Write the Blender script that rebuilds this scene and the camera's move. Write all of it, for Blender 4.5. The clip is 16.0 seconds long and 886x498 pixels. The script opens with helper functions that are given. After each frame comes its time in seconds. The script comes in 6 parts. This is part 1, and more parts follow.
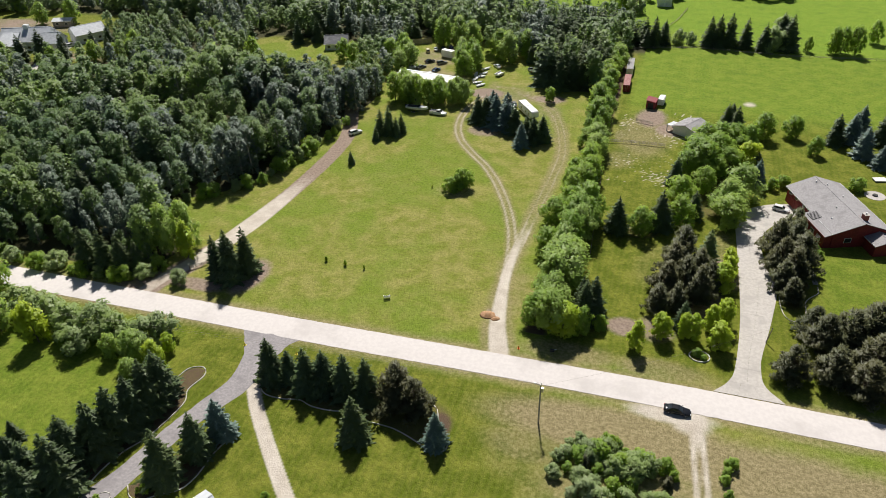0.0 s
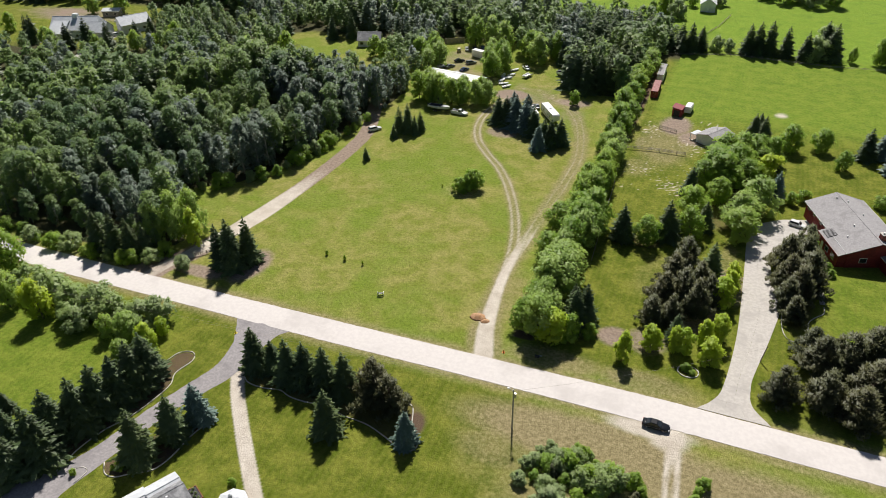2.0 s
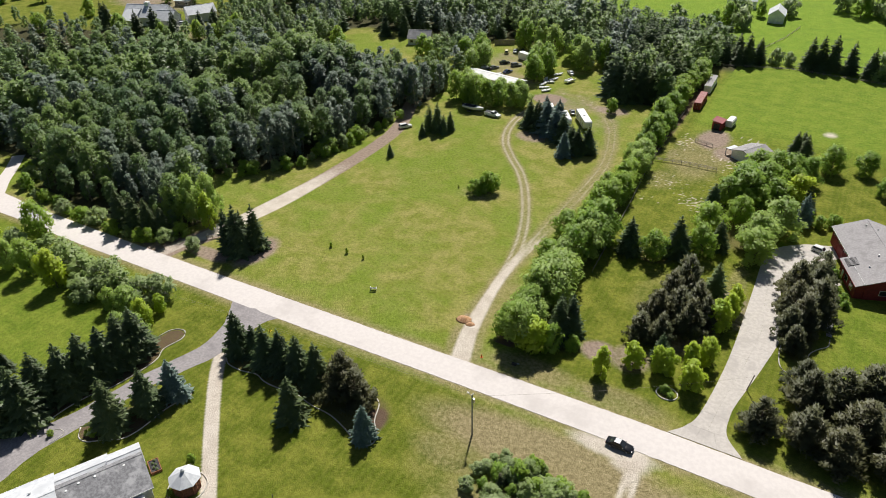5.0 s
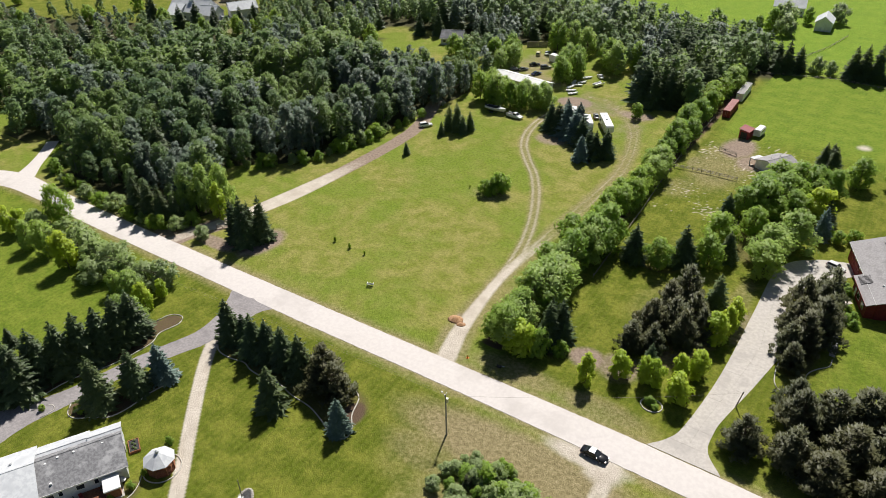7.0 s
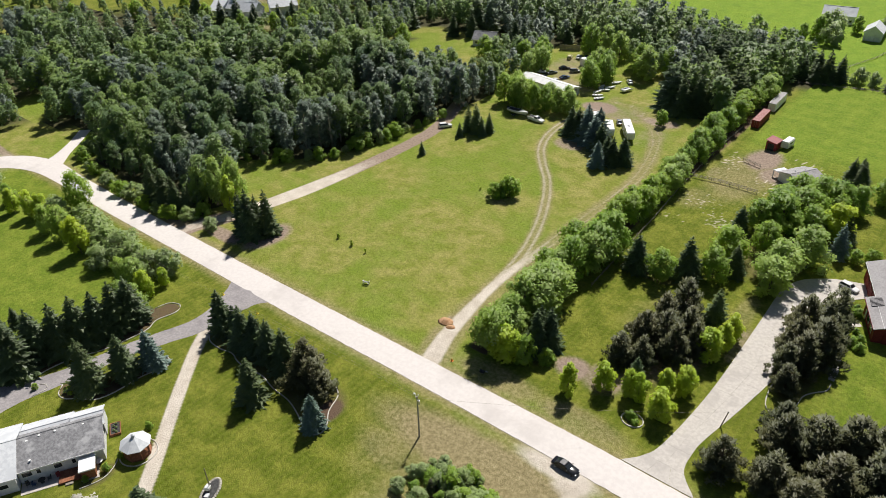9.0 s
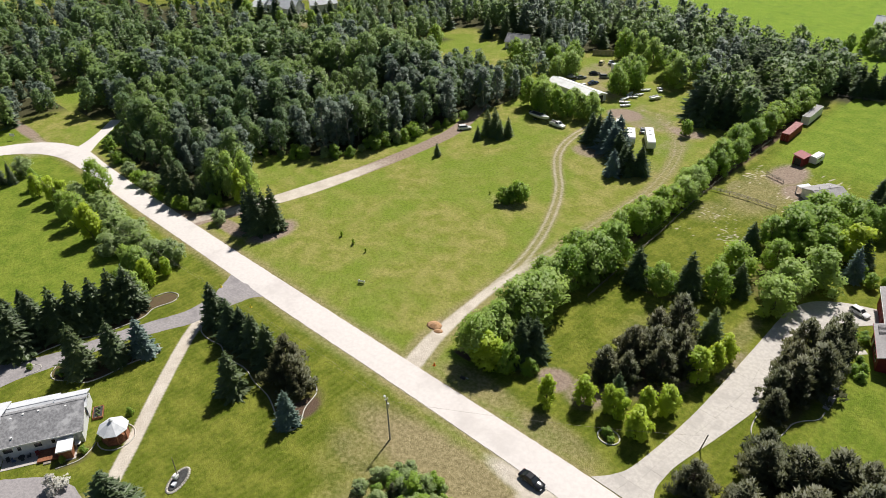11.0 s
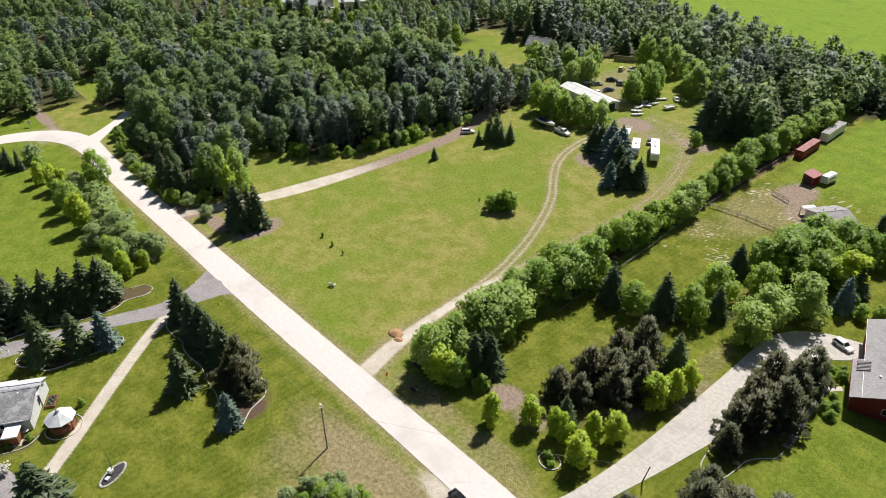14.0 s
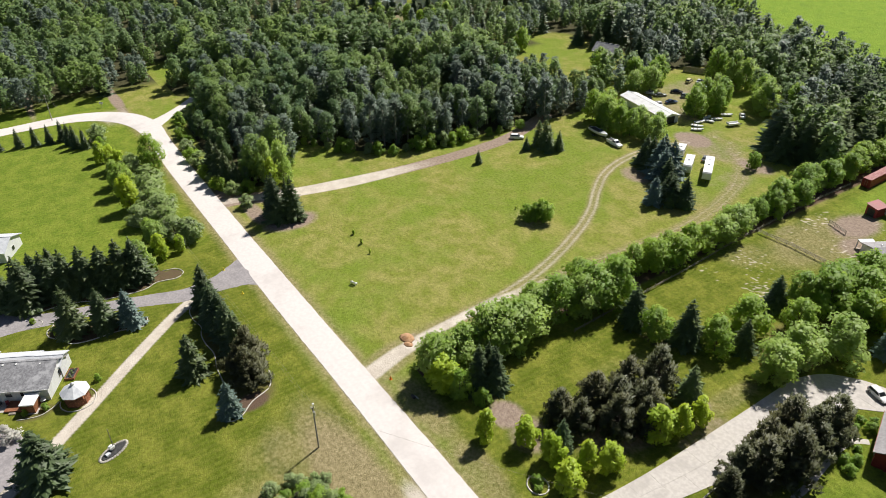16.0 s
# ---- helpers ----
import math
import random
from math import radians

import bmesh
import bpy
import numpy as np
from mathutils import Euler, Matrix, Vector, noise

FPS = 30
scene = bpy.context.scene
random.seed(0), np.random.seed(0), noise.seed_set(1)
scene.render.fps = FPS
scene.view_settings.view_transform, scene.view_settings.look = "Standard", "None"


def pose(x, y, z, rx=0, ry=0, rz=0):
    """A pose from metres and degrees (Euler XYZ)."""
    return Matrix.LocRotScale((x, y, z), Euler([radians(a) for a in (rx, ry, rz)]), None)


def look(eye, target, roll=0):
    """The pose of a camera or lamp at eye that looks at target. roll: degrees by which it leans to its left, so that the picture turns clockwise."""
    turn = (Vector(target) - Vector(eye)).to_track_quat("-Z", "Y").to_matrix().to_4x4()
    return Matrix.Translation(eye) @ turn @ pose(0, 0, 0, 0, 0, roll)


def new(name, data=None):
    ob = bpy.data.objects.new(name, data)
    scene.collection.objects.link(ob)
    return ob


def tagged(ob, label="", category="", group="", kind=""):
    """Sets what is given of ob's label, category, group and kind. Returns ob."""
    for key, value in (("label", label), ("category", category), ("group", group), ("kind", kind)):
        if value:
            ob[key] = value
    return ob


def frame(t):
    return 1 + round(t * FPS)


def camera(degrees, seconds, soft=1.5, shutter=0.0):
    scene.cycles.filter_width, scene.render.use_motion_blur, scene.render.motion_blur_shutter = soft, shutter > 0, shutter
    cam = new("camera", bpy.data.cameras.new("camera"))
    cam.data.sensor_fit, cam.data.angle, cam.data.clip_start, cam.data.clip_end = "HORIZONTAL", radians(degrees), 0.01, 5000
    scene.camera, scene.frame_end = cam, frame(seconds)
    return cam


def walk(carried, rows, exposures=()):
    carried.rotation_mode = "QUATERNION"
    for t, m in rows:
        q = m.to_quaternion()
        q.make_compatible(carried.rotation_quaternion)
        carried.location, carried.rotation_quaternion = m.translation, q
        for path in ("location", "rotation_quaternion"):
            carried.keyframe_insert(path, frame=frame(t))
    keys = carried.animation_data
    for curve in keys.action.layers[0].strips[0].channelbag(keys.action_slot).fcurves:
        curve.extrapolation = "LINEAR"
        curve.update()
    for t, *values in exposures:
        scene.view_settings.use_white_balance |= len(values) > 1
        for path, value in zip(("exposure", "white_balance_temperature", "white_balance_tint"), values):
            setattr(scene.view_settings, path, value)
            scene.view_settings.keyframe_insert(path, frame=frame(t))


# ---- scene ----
cam = camera(63.9, 16.0, 0.85)
PATH = [
    (0, (-0.03, -0.461, 99.26), (-0.573, 1.118, 98.16), -1.8),
    (0.5, (3.022, 0.633, 99.176), (2.445, 2.201, 98.077), -1.7),
    (1, (5.889, 1.809, 99.076), (5.279, 3.365, 97.977), -1.7),
    (1.5, (8.746, 2.909, 98.915), (8.104, 4.452, 97.817), -1.6),
    (2, (11.561, 4.123, 98.838), (10.887, 5.653, 97.74), -1.6),
    (2.5, (14.411, 5.349, 98.702), (13.704, 6.865, 97.606), -1.6),
    (3, (17.31, 6.516, 98.725), (16.572, 8.017, 97.629), -1.6),
    (3.5, (20.174, 7.893, 98.664), (19.404, 9.378, 97.568), -1.6),
    (4, (22.886, 9.386, 98.628), (22.084, 10.854, 97.533), -1.5),
    (6.5, (36.018, 17.516, 97.452), (35.062, 18.896, 96.366), -1.6),
    (7, (38.49, 19.231, 97.227), (37.504, 20.591, 96.142), -1.6),
    (7.5, (40.794, 21.355, 96.968), (39.778, 22.694, 95.884), -1.7),
    (8, (43.146, 23.232, 96.664), (42.101, 24.551, 95.583), -1.7),
    (8.5, (45.512, 25.226, 96.565), (44.439, 26.523, 95.484), -1.7),
    (9, (47.877, 27.364, 96.573), (46.778, 28.639, 95.494), -1.7),
    (11.5, (57.994, 39.144, 96.144), (56.777, 40.311, 95.069), -1.6),
    (12, (59.492, 41.529, 96.15), (58.27, 42.69, 95.074), -1.6),
    (12.5, (61.215, 44.034, 96.174), (59.986, 45.188, 95.098), -1.5),
    (13, (62.96, 46.719, 96.17), (61.722, 47.863, 95.094), -1.4),
    (13.5, (64.665, 49.622, 96.167), (63.402, 50.738, 95.09), -1.5),
    (14, (66.141, 52.383, 96.285), (64.843, 53.457, 95.208), -1.4),
    (14.5, (67.61, 55.182, 96.536), (66.279, 56.214, 95.457), -1.3),
    (15, (69.044, 58.036, 96.676), (67.68, 59.025, 95.597), -1.2),
    (15.5, (70.303, 60.994, 96.807), (68.909, 61.938, 95.728), -1.1),
    (16, (71.427, 64.042, 97.026), (70.004, 64.939, 95.945), -1.0),
]
walk(cam, [(t, look(eye, target, roll)) for t, eye, target, roll in PATH], [(0, 0.04), (4, 0.05), (9, 0.1), (13, 0.16), (16, 0.19)])

# ---- light ----
SUN_AZ, SUN_EL = 107.0, 51.0          # degrees: direction to the sun in the plan, and its height
world = bpy.data.worlds.new("sky")
scene.world = world
world.use_nodes = True
wn = world.node_tree
sky = wn.nodes.new("ShaderNodeTexSky")
sky.sky_type, sky.sun_disc = 'NISHITA', False
sky.sun_elevation, sky.sun_rotation = radians(SUN_EL), radians(90 - SUN_AZ)
sky.air_density, sky.dust_density, sky.altitude = 1.0, 1.5, 700
bg = wn.nodes["Background"]
bg.inputs["Strength"].default_value = 0.042
wn.links.new(sky.outputs[0], bg.inputs["Color"])
sun_data = bpy.data.lights.new("sun", 'SUN')
sun_data.energy, sun_data.angle, sun_data.color = 5.35, radians(3.0), (1.0, 0.955, 0.89)
sun = new("sun", sun_data)
sd = Vector((math.cos(radians(SUN_AZ)) * math.cos(radians(SUN_EL)), math.sin(radians(SUN_AZ)) * math.cos(radians(SUN_EL)), math.sin(radians(SUN_EL))))
sun.matrix_world = look(sd * 300, (0, 0, 0))

rng = np.random.default_rng(11)
rnd = random.Random(5)


# ---- materials ----
class Nodes:
    def __init__(self, name):
        self.m = bpy.data.materials.new(name)
        self.m.use_nodes = True
        self.t = self.m.node_tree
        self.bsdf = self.t.nodes["Principled BSDF"]
        self.out = self.t.nodes["Material Output"]
        self.pos = self.add("ShaderNodeNewGeometry").outputs["Position"]

    def add(self, kind, **sets):
        n = self.t.nodes.new(kind)
        for k, v in sets.items():
            n.inputs[k].default_value = v
        return n

    def put(self, a, b):
        if hasattr(a, "is_linked"):
            self.t.links.new(a, b)
        else:
            b.default_value = a

    def noise(self, scale, detail=4.0, rough=0.6, vec=None):
        n = self.add("ShaderNodeTexNoise", Scale=scale, Detail=detail, Roughness=rough)
        self.put(vec or self.pos, n.inputs["Vector"])
        return n.outputs["Fac"]

    def ramp(self, fac, lo, hi):
        n = self.add("ShaderNodeMapRange")
        n.interpolation_type = 'SMOOTHSTEP'
        self.put(fac, n.inputs["Value"])
        n.inputs["From Min"].default_value, n.inputs["From Max"].default_value = lo, hi
        return n.outputs["Result"]

    def math(self, op, a, b):
        n = self.add("ShaderNodeMath")
        n.operation = op
        self.put(a, n.inputs[0])
        self.put(b, n.inputs[1])
        return n.outputs[0]

    def mix(self, fac, a, b):
        n = self.add("ShaderNodeMix")
        n.data_type = 'RGBA'
        self.put(fac, n.inputs[0])
        self.put(a if hasattr(a, "is_linked") else (*a, 1.0), n.inputs[6])
        self.put(b if hasattr(b, "is_linked") else (*b, 1.0), n.inputs[7])
        return n.outputs[2]

    def mask(self, name):
        n = self.add("ShaderNodeAttribute")
        n.attribute_name = name
        return n.outputs["Fac"]

    def bump(self, height, strength, distance):
        n = self.add("ShaderNodeBump", Strength=strength, Distance=distance)
        self.put(height, n.inputs["Height"])
        self.put(n.outputs[0], self.bsdf.inputs["Normal"])

    def done(self, colour, rough=0.8, metal=0.0, spec=0.3):
        self.put(colour if hasattr(colour, "is_linked") else (*colour, 1.0), self.bsdf.inputs["Base Color"])
        self.put(rough, self.bsdf.inputs["Roughness"])
        self.bsdf.inputs["Metallic"].default_value = metal
        self.bsdf.inputs["Specular IOR Level"].default_value = spec
        return self.m


def plain(name, a, b, scale, rough=0.8, metal=0.0, bump=0.0, scale2=None, c=None, spec=0.3):
    """A surface with grain between a and b, and larger stains towards c."""
    n = Nodes(name)
    f = n.noise(scale)
    col = n.mix(n.ramp(f, 0.35, 0.65), a, b)
    if c:
        col = n.mix(n.math('MULTIPLY', n.ramp(n.noise(scale2, 5.0), 0.48, 0.68), 0.7), col, c)
    if bump:
        n.bump(f, bump, 0.05)
    return n.done(col, rough, metal, spec)


def leaf_material(name, dark, light, warm, through_share=0.38, spread=0.35):
    n = Nodes(name)
    info = n.add("ShaderNodeObjectInfo").outputs["Random"]
    isle = n.add("ShaderNodeNewGeometry").outputs["Random Per Island"]
    col = n.mix(n.ramp(n.noise(0.16, 2.0), 0.35, 0.65), dark, light)
    col = n.mix(n.math('MULTIPLY', n.ramp(n.noise(0.035, 2.0), 0.47, 0.6), 0.8), col, warm)
    col = n.mix(n.math('MULTIPLY', info, 0.45), col, warm)
    col = n.mix(n.math('MULTIPLY', isle, spread), col, light)
    n.done(col, 0.5, 0.0, 0.4)
    tr = n.add("ShaderNodeBsdfTranslucent")
    n.put(n.mix(0.35, col, tuple(min(0.85, q * 1.9) for q in warm)), tr.inputs["Color"])
    ms = n.add("ShaderNodeMixShader")
    ms.inputs[0].default_value = through_share
    n.put(n.bsdf.outputs[0], ms.inputs[1])
    n.put(tr.outputs[0], ms.inputs[2])
    n.put(ms.outputs[0], n.out.inputs["Surface"])
    return n.m


M_ASPEN = leaf_material("aspen leaves", (0.068, 0.136, 0.084), (0.185, 0.275, 0.168), (0.29, 0.39, 0.1), 0.58)
M_SILVER = leaf_material("silvery poplar leaves", (0.145, 0.195, 0.165), (0.28, 0.335, 0.285), (0.17, 0.235, 0.14), 0.5)
M_ASH = leaf_material("ash leaves", (0.15, 0.275, 0.04), (0.31, 0.46, 0.09), (0.35, 0.48, 0.055), 0.58)
M_LIGHT = leaf_material("pale ash leaves", (0.24, 0.37, 0.075), (0.42, 0.55, 0.18), (0.38, 0.52, 0.075), 0.55)
M_LIME = leaf_material("young maple leaves", (0.3, 0.46, 0.03), (0.47, 0.61, 0.06), (0.47, 0.58, 0.04), 0.5)
M_SPRUCE = leaf_material("spruce needles", (0.028, 0.052, 0.022), (0.12, 0.18, 0.075), (0.13, 0.165, 0.045), 0.25, 0.65)
M_BLUE = leaf_material("blue spruce needles", (0.07, 0.12, 0.1), (0.25, 0.34, 0.3), (0.15, 0.22, 0.16), 0.25, 0.6)
M_PINE = leaf_material("pine needles", (0.058, 0.077, 0.034), (0.14, 0.16, 0.076), (0.135, 0.13, 0.058), 0.4, 0.5)
M_YOUNG = leaf_material("young spruce needles", (0.07, 0.12, 0.045), (0.17, 0.24, 0.1), (0.19, 0.24, 0.07), 0.25, 0.5)
M_GREYLEAF = leaf_material("willow leaves", (0.23, 0.3, 0.13), (0.41, 0.48, 0.26), (0.3, 0.4, 0.11), 0.5)
M_BARK = plain("bark", (0.12, 0.095, 0.07), (0.22, 0.18, 0.14), 3.0, 0.95, bump=0.5, scale2=0.6, c=(0.07, 0.06, 0.05))
M_PALEBARK = plain("aspen bark", (0.4, 0.39, 0.34), (0.55, 0.54, 0.48), 4.0, 0.9, bump=0.3, scale2=1.2, c=(0.1, 0.09, 0.08))


def ground_material():
    n = Nodes("grassland")
    big, mid, fine, grain = n.noise(0.035, 4.0), n.noise(0.22, 5.0, 0.65), n.noise(1.3, 4.0, 0.7), n.noise(6.0, 3.0, 0.7)
    field = n.mix(n.ramp(mid, 0.36, 0.64), (0.222, 0.252, 0.042), (0.335, 0.315, 0.095))
    field = n.mix(n.math('MULTIPLY', n.ramp(big, 0.42, 0.6), 0.75), field, (0.18, 0.26, 0.028))
    lawn = n.mix(n.ramp(mid, 0.38, 0.66), (0.118, 0.156, 0.014), (0.225, 0.242, 0.036))
    wave = n.add("ShaderNodeTexWave", Scale=0.22, Distortion=1.2, Detail=1.0)
    n.put(n.pos, wave.inputs["Vector"])
    lawn = n.mix(n.math('MULTIPLY', wave.outputs["Fac"], 0.25), lawn, (0.23, 0.24, 0.05))
    crop = n.mix(n.ramp(mid, 0.3, 0.7), (0.185, 0.3, 0.032), (0.24, 0.34, 0.042))
    crop = n.mix(n.math('MULTIPLY', n.ramp(n.noise(0.09, 5.0, 0.7), 0.52, 0.66), 0.4), crop, (0.115, 0.21, 0.03))
    col = n.mix(n.mask("lawn"), field, lawn)
    col = n.mix(n.mask("crop"), col, crop)

    def cover(name, lo=0.22, hi=0.78, amount=0.45):
        m = n.math('MULTIPLY_ADD', n.math('MULTIPLY', n.math('ADD', fine, mid), 0.5) if name in ("dry", "brown") else fine, amount)
        m.node.inputs[2].default_value = -amount / 2
        return n.ramp(n.math('ADD', n.mask(name), m), lo, hi)

    col = n.mix(cover("dry", 0.25, 0.85, 0.7), col, n.mix(n.ramp(fine, 0.3, 0.7), (0.29, 0.242, 0.118), (0.36, 0.3, 0.168)))
    tone = n.math('MULTIPLY_ADD', n.math('ADD', fine, grain), 1.3)
    tone.node.inputs[2].default_value = -0.37
    hsv = n.add("ShaderNodeHueSaturation")
    n.put(col, hsv.inputs["Color"])
    n.put(tone, hsv.inputs["Value"])
    col = hsv.outputs[0]
    col = n.mix(cover("wood"), col, n.mix(fine, (0.05, 0.055, 0.022), (0.09, 0.08, 0.045)))
    col = n.mix(cover("mulch_dark"), col, n.mix(grain, (0.085, 0.06, 0.042), (0.19, 0.125, 0.09)))
    col = n.mix(cover("brown", 0.25, 0.75, 0.75), col, n.mix(n.ramp(fine, 0.3, 0.7), (0.25, 0.185, 0.145), (0.38, 0.3, 0.24)))
    col = n.mix(cover("dirt", 0.2, 0.8, 0.3), col, n.mix(n.ramp(mid, 0.3, 0.7), (0.55, 0.48, 0.4), n.mix(grain, (0.63, 0.57, 0.49), (0.78, 0.71, 0.62))))
    n.bump(n.math('ADD', fine, grain), 0.8, 0.25)
    return n.done(col, 0.95, 0.0, 0.1)


M_GROUND = ground_material()
M_ROAD = plain("worn chipseal road", (0.63, 0.585, 0.56), (0.68, 0.635, 0.605), 1.2, 0.9, bump=0.04, scale2=0.09, c=(0.53, 0.49, 0.465))
M_ASPHALT = plain("grey asphalt", (0.27, 0.25, 0.255), (0.35, 0.325, 0.325), 2.0, 0.85, bump=0.15, scale2=0.2, c=(0.21, 0.195, 0.2))
M_CONCRETE = plain("concrete", (0.47, 0.435, 0.4), (0.55, 0.515, 0.475), 1.5, 0.85, bump=0.1, scale2=0.2, c=(0.4, 0.37, 0.345))
M_EDGING = plain("concrete edging", (0.5, 0.47, 0.42), (0.6, 0.57, 0.52), 3.0, 0.85)


# ---- geometry helpers ----
class Geo:
    def __init__(self):
        self.v, self.f = [], []

    def add(self, v, f):
        o = len(self.v)
        self.v += [tuple(p) for p in v]
        self.f += [tuple(i + o for i in q) for q in f]
        return self

    def box(self, x0, x1, y0, y1, z0, z1, inset=0.0, dx=0.0):
        i = inset
        return self.add([(x0, y0, z0), (x1, y0, z0), (x1, y1, z0), (x0, y1, z0), (x0 + i + dx, y0 + i, z1), (x1 - i + dx, y0 + i, z1), (x1 - i + dx, y1 - i, z1), (x0 + i + dx, y1 - i, z1)],
                        [(3, 2, 1, 0), (4, 5, 6, 7), (0, 1, 5, 4), (1, 2, 6, 5), (2, 3, 7, 6), (3, 0, 4, 7)])

    def soft_box(self, x0, x1, y0, y1, z0, z1, c):
        """A box with chamfered corners and top edge."""
        def ring(i, z):
            a, b, p, q = x0 + i, x1 - i, y0 + i, y1 - i
            return [(a + c, p, z), (b - c, p, z), (b, p + c, z), (b, q - c, z), (b - c, q, z), (a + c, q, z), (a, q - c, z), (a, p + c, z)]
        return self.loft([ring(0, z0), ring(0, z1 - c), ring(c, z1)])

    def loft(self, rings, caps=True):
        n, v, f = len(rings[0]), [p for r in rings for p in r], []
        for k in range(len(rings) - 1):
            for i in range(n):
                j = (i + 1) % n
                f.append((k * n + i, k * n + j, k * n + n + j, k * n + n + i))
        if caps:
            f += [tuple(range(n - 1, -1, -1)), tuple(range((len(rings) - 1) * n, len(rings) * n))]
        return self.add(v, f)

    def tube(self, pts, radii, n=6):
        pts = [Vector(p) for p in pts]
        rings = []
        for i, p in enumerate(pts):
            d = (pts[min(i + 1, len(pts) - 1)] - pts[max(i - 1, 0)]).normalized()
            a = d.orthogonal().normalized() if abs(d.z) < 0.99 else Vector((1, 0, 0))
            b = d.cross(a)
            r = radii[i] if hasattr(radii, "__len__") else radii
            rings.append([p + (a * math.cos(t) + b * math.sin(t)) * r for t in (2 * math.pi * k / n for k in range(n))])
        return self.loft(rings)

    def prism(self, poly, z0, z1):
        return self.loft([[(x, y, z0) for x, y in poly], [(x, y, z1) for x, y in poly]])

    def mesh(self, name, mat, smooth=False):
        return as_mesh(name, self.v, self.f, mat, smooth)


def as_mesh(name, v, f, mat, smooth=False, normals=None):
    me = bpy.data.meshes.new(name)
    me.from_pydata(v, [], f)
    me.materials.append(mat)
    if smooth:
        me.polygons.foreach_set("use_smooth", [True] * len(me.polygons))
    me.update()
    if normals is not None:
        me.polygons.foreach_set("use_smooth", [True] * len(me.polygons))
        me.normals_split_custom_set_from_vertices(normals)
    return me


def part(name, geo, mat, parent, label="", smooth=False):
    ob = new(name, geo.mesh(name, mat, smooth) if isinstance(geo, Geo) else geo)
    ob.parent = parent
    return tagged(ob, label)


def thing(name, label, category, m=None, group="", kind=""):
    ob = tagged(new(name), label, category, group, kind)
    ob.matrix_basis = m or Matrix()
    return ob


def spline(pts, step=1.0):
    """A smooth line through pts."""
    p = [np.array(q, float) for q in pts]
    p = [2 * p[0] - p[1]] + p + [2 * p[-1] - p[-2]]
    out = []
    for i in range(1, len(p) - 2):
        n = max(2, int(np.linalg.norm(p[i + 1] - p[i]) / step))
        for t in np.arange(n) / n:
            a, b, c, d = p[i - 1], p[i], p[i + 1], p[i + 2]
            out.append(0.5 * (2 * b + (c - a) * t + (2 * a - 5 * b + 4 * c - d) * t * t + (3 * b - 3 * c + d - a) * t ** 3))
    return np.array(out + [p[-2]])


def ribbon(name, pts, mat, label, category, top, ragged=0.03, seed=1):
    """A paved strip through rows of x, y, width, with a slightly ragged edge and sides that go into the ground."""
    c = spline(pts, 1.0)
    d = np.gradient(c[:, :2], axis=0)
    d /= np.linalg.norm(d, axis=1)[:, None]
    nrm = np.stack([-d[:, 1], d[:, 0]], 1)
    r = np.random.default_rng(seed)
    wl, wr = (c[:, 2] / 2 + r.normal(0, ragged, len(c)) for _ in range(2))
    rows = [c[:, :2] + nrm * wl[:, None], c[:, :2] + nrm * (wl * 0.5)[:, None], c[:, :2], c[:, :2] - nrm * (wr * 0.5)[:, None], c[:, :2] - nrm * wr[:, None]]
    zs = [top, top + 0.03, top + 0.045, top + 0.03, top]
    g, k = Geo(), len(c)
    v = [(x, y, -0.1) for x, y in rows[0]] + [(x, y, z) for row, z in zip(rows, zs) for x, y in row] + [(x, y, -0.1) for x, y in rows[-1]]
    f = [(j * k + i, j * k + i + 1, j * k + k + i + 1, j * k + k + i) for j in range(6) for i in range(k - 1)]
    g.add(v, f)
    ob = new(name, g.mesh(name, mat))
    return tagged(ob, label, category, kind="structure")


def inside(poly, x, y):
    r = np.zeros(np.shape(x), bool)
    n = len(poly)
    for i in range(n):
        (x0, y0), (x1, y1) = poly[i], poly[(i + 1) % n]
        if y0 != y1:
            r ^= ((y0 > y) != (y1 > y)) & (x < (x1 - x0) * (y - y0) / (y1 - y0) + x0)
    return r


def near(line, x, y):
    """The distance from each point to a line."""
    best = np.full(np.shape(x), 1e9)
    for a, b in zip(line[:-1], line[1:]):
        ab = b - a
        t = np.clip(((x - a[0]) * ab[0] + (y - a[1]) * ab[1]) / max(ab @ ab, 1e-9), 0, 1)
        best = np.minimum(best, np.hypot(x - a[0] - t * ab[0], y - a[1] - t * ab[1]))
    return best


# ---- plan ----
ROAD = [(140, 106, 6.8), (45, 105.3, 6.8), (10, 105.2, 6.9), (-25, 104.4, 6.6), (-60, 103.4, 6.8), (-100, 102.6, 6.6), (-140, 101.9, 6.8), (-165, 102.0, 6.8),
        (-183, 101.3, 8.5), (-196, 95.0, 9.0), (-204, 82, 8.0), (-205, 62, 7.0), (-203, 30, 7.0), (-200, -40, 7.0)]
LANE = [(-112.5, 104), (-110.5, 112), (-107.5, 119.5), (-103.5, 137.5), (-101.2, 157), (-100.2, 177), (-100.6, 193), (-102.6, 203), (-106, 212), (-110, 222)]
TRACK_E = [(-25.5, 107), (-28.1, 115.8), (-29.5, 123.7), (-30.9, 134.7), (-31.2, 144.7), (-30.7, 155.8), (-30.2, 171.5), (-29.5, 189), (-29.8, 205), (-34, 224.5), (-39.7, 238), (-52, 252), (-66, 258)]
TRACK_W = [(-31, 136), (-32.4, 147), (-35, 157.6), (-39.3, 169), (-44.5, 179.7), (-50.5, 189.4), (-57.5, 197.8), (-64, 207), (-68, 218), (-69, 231), (-66, 245)]
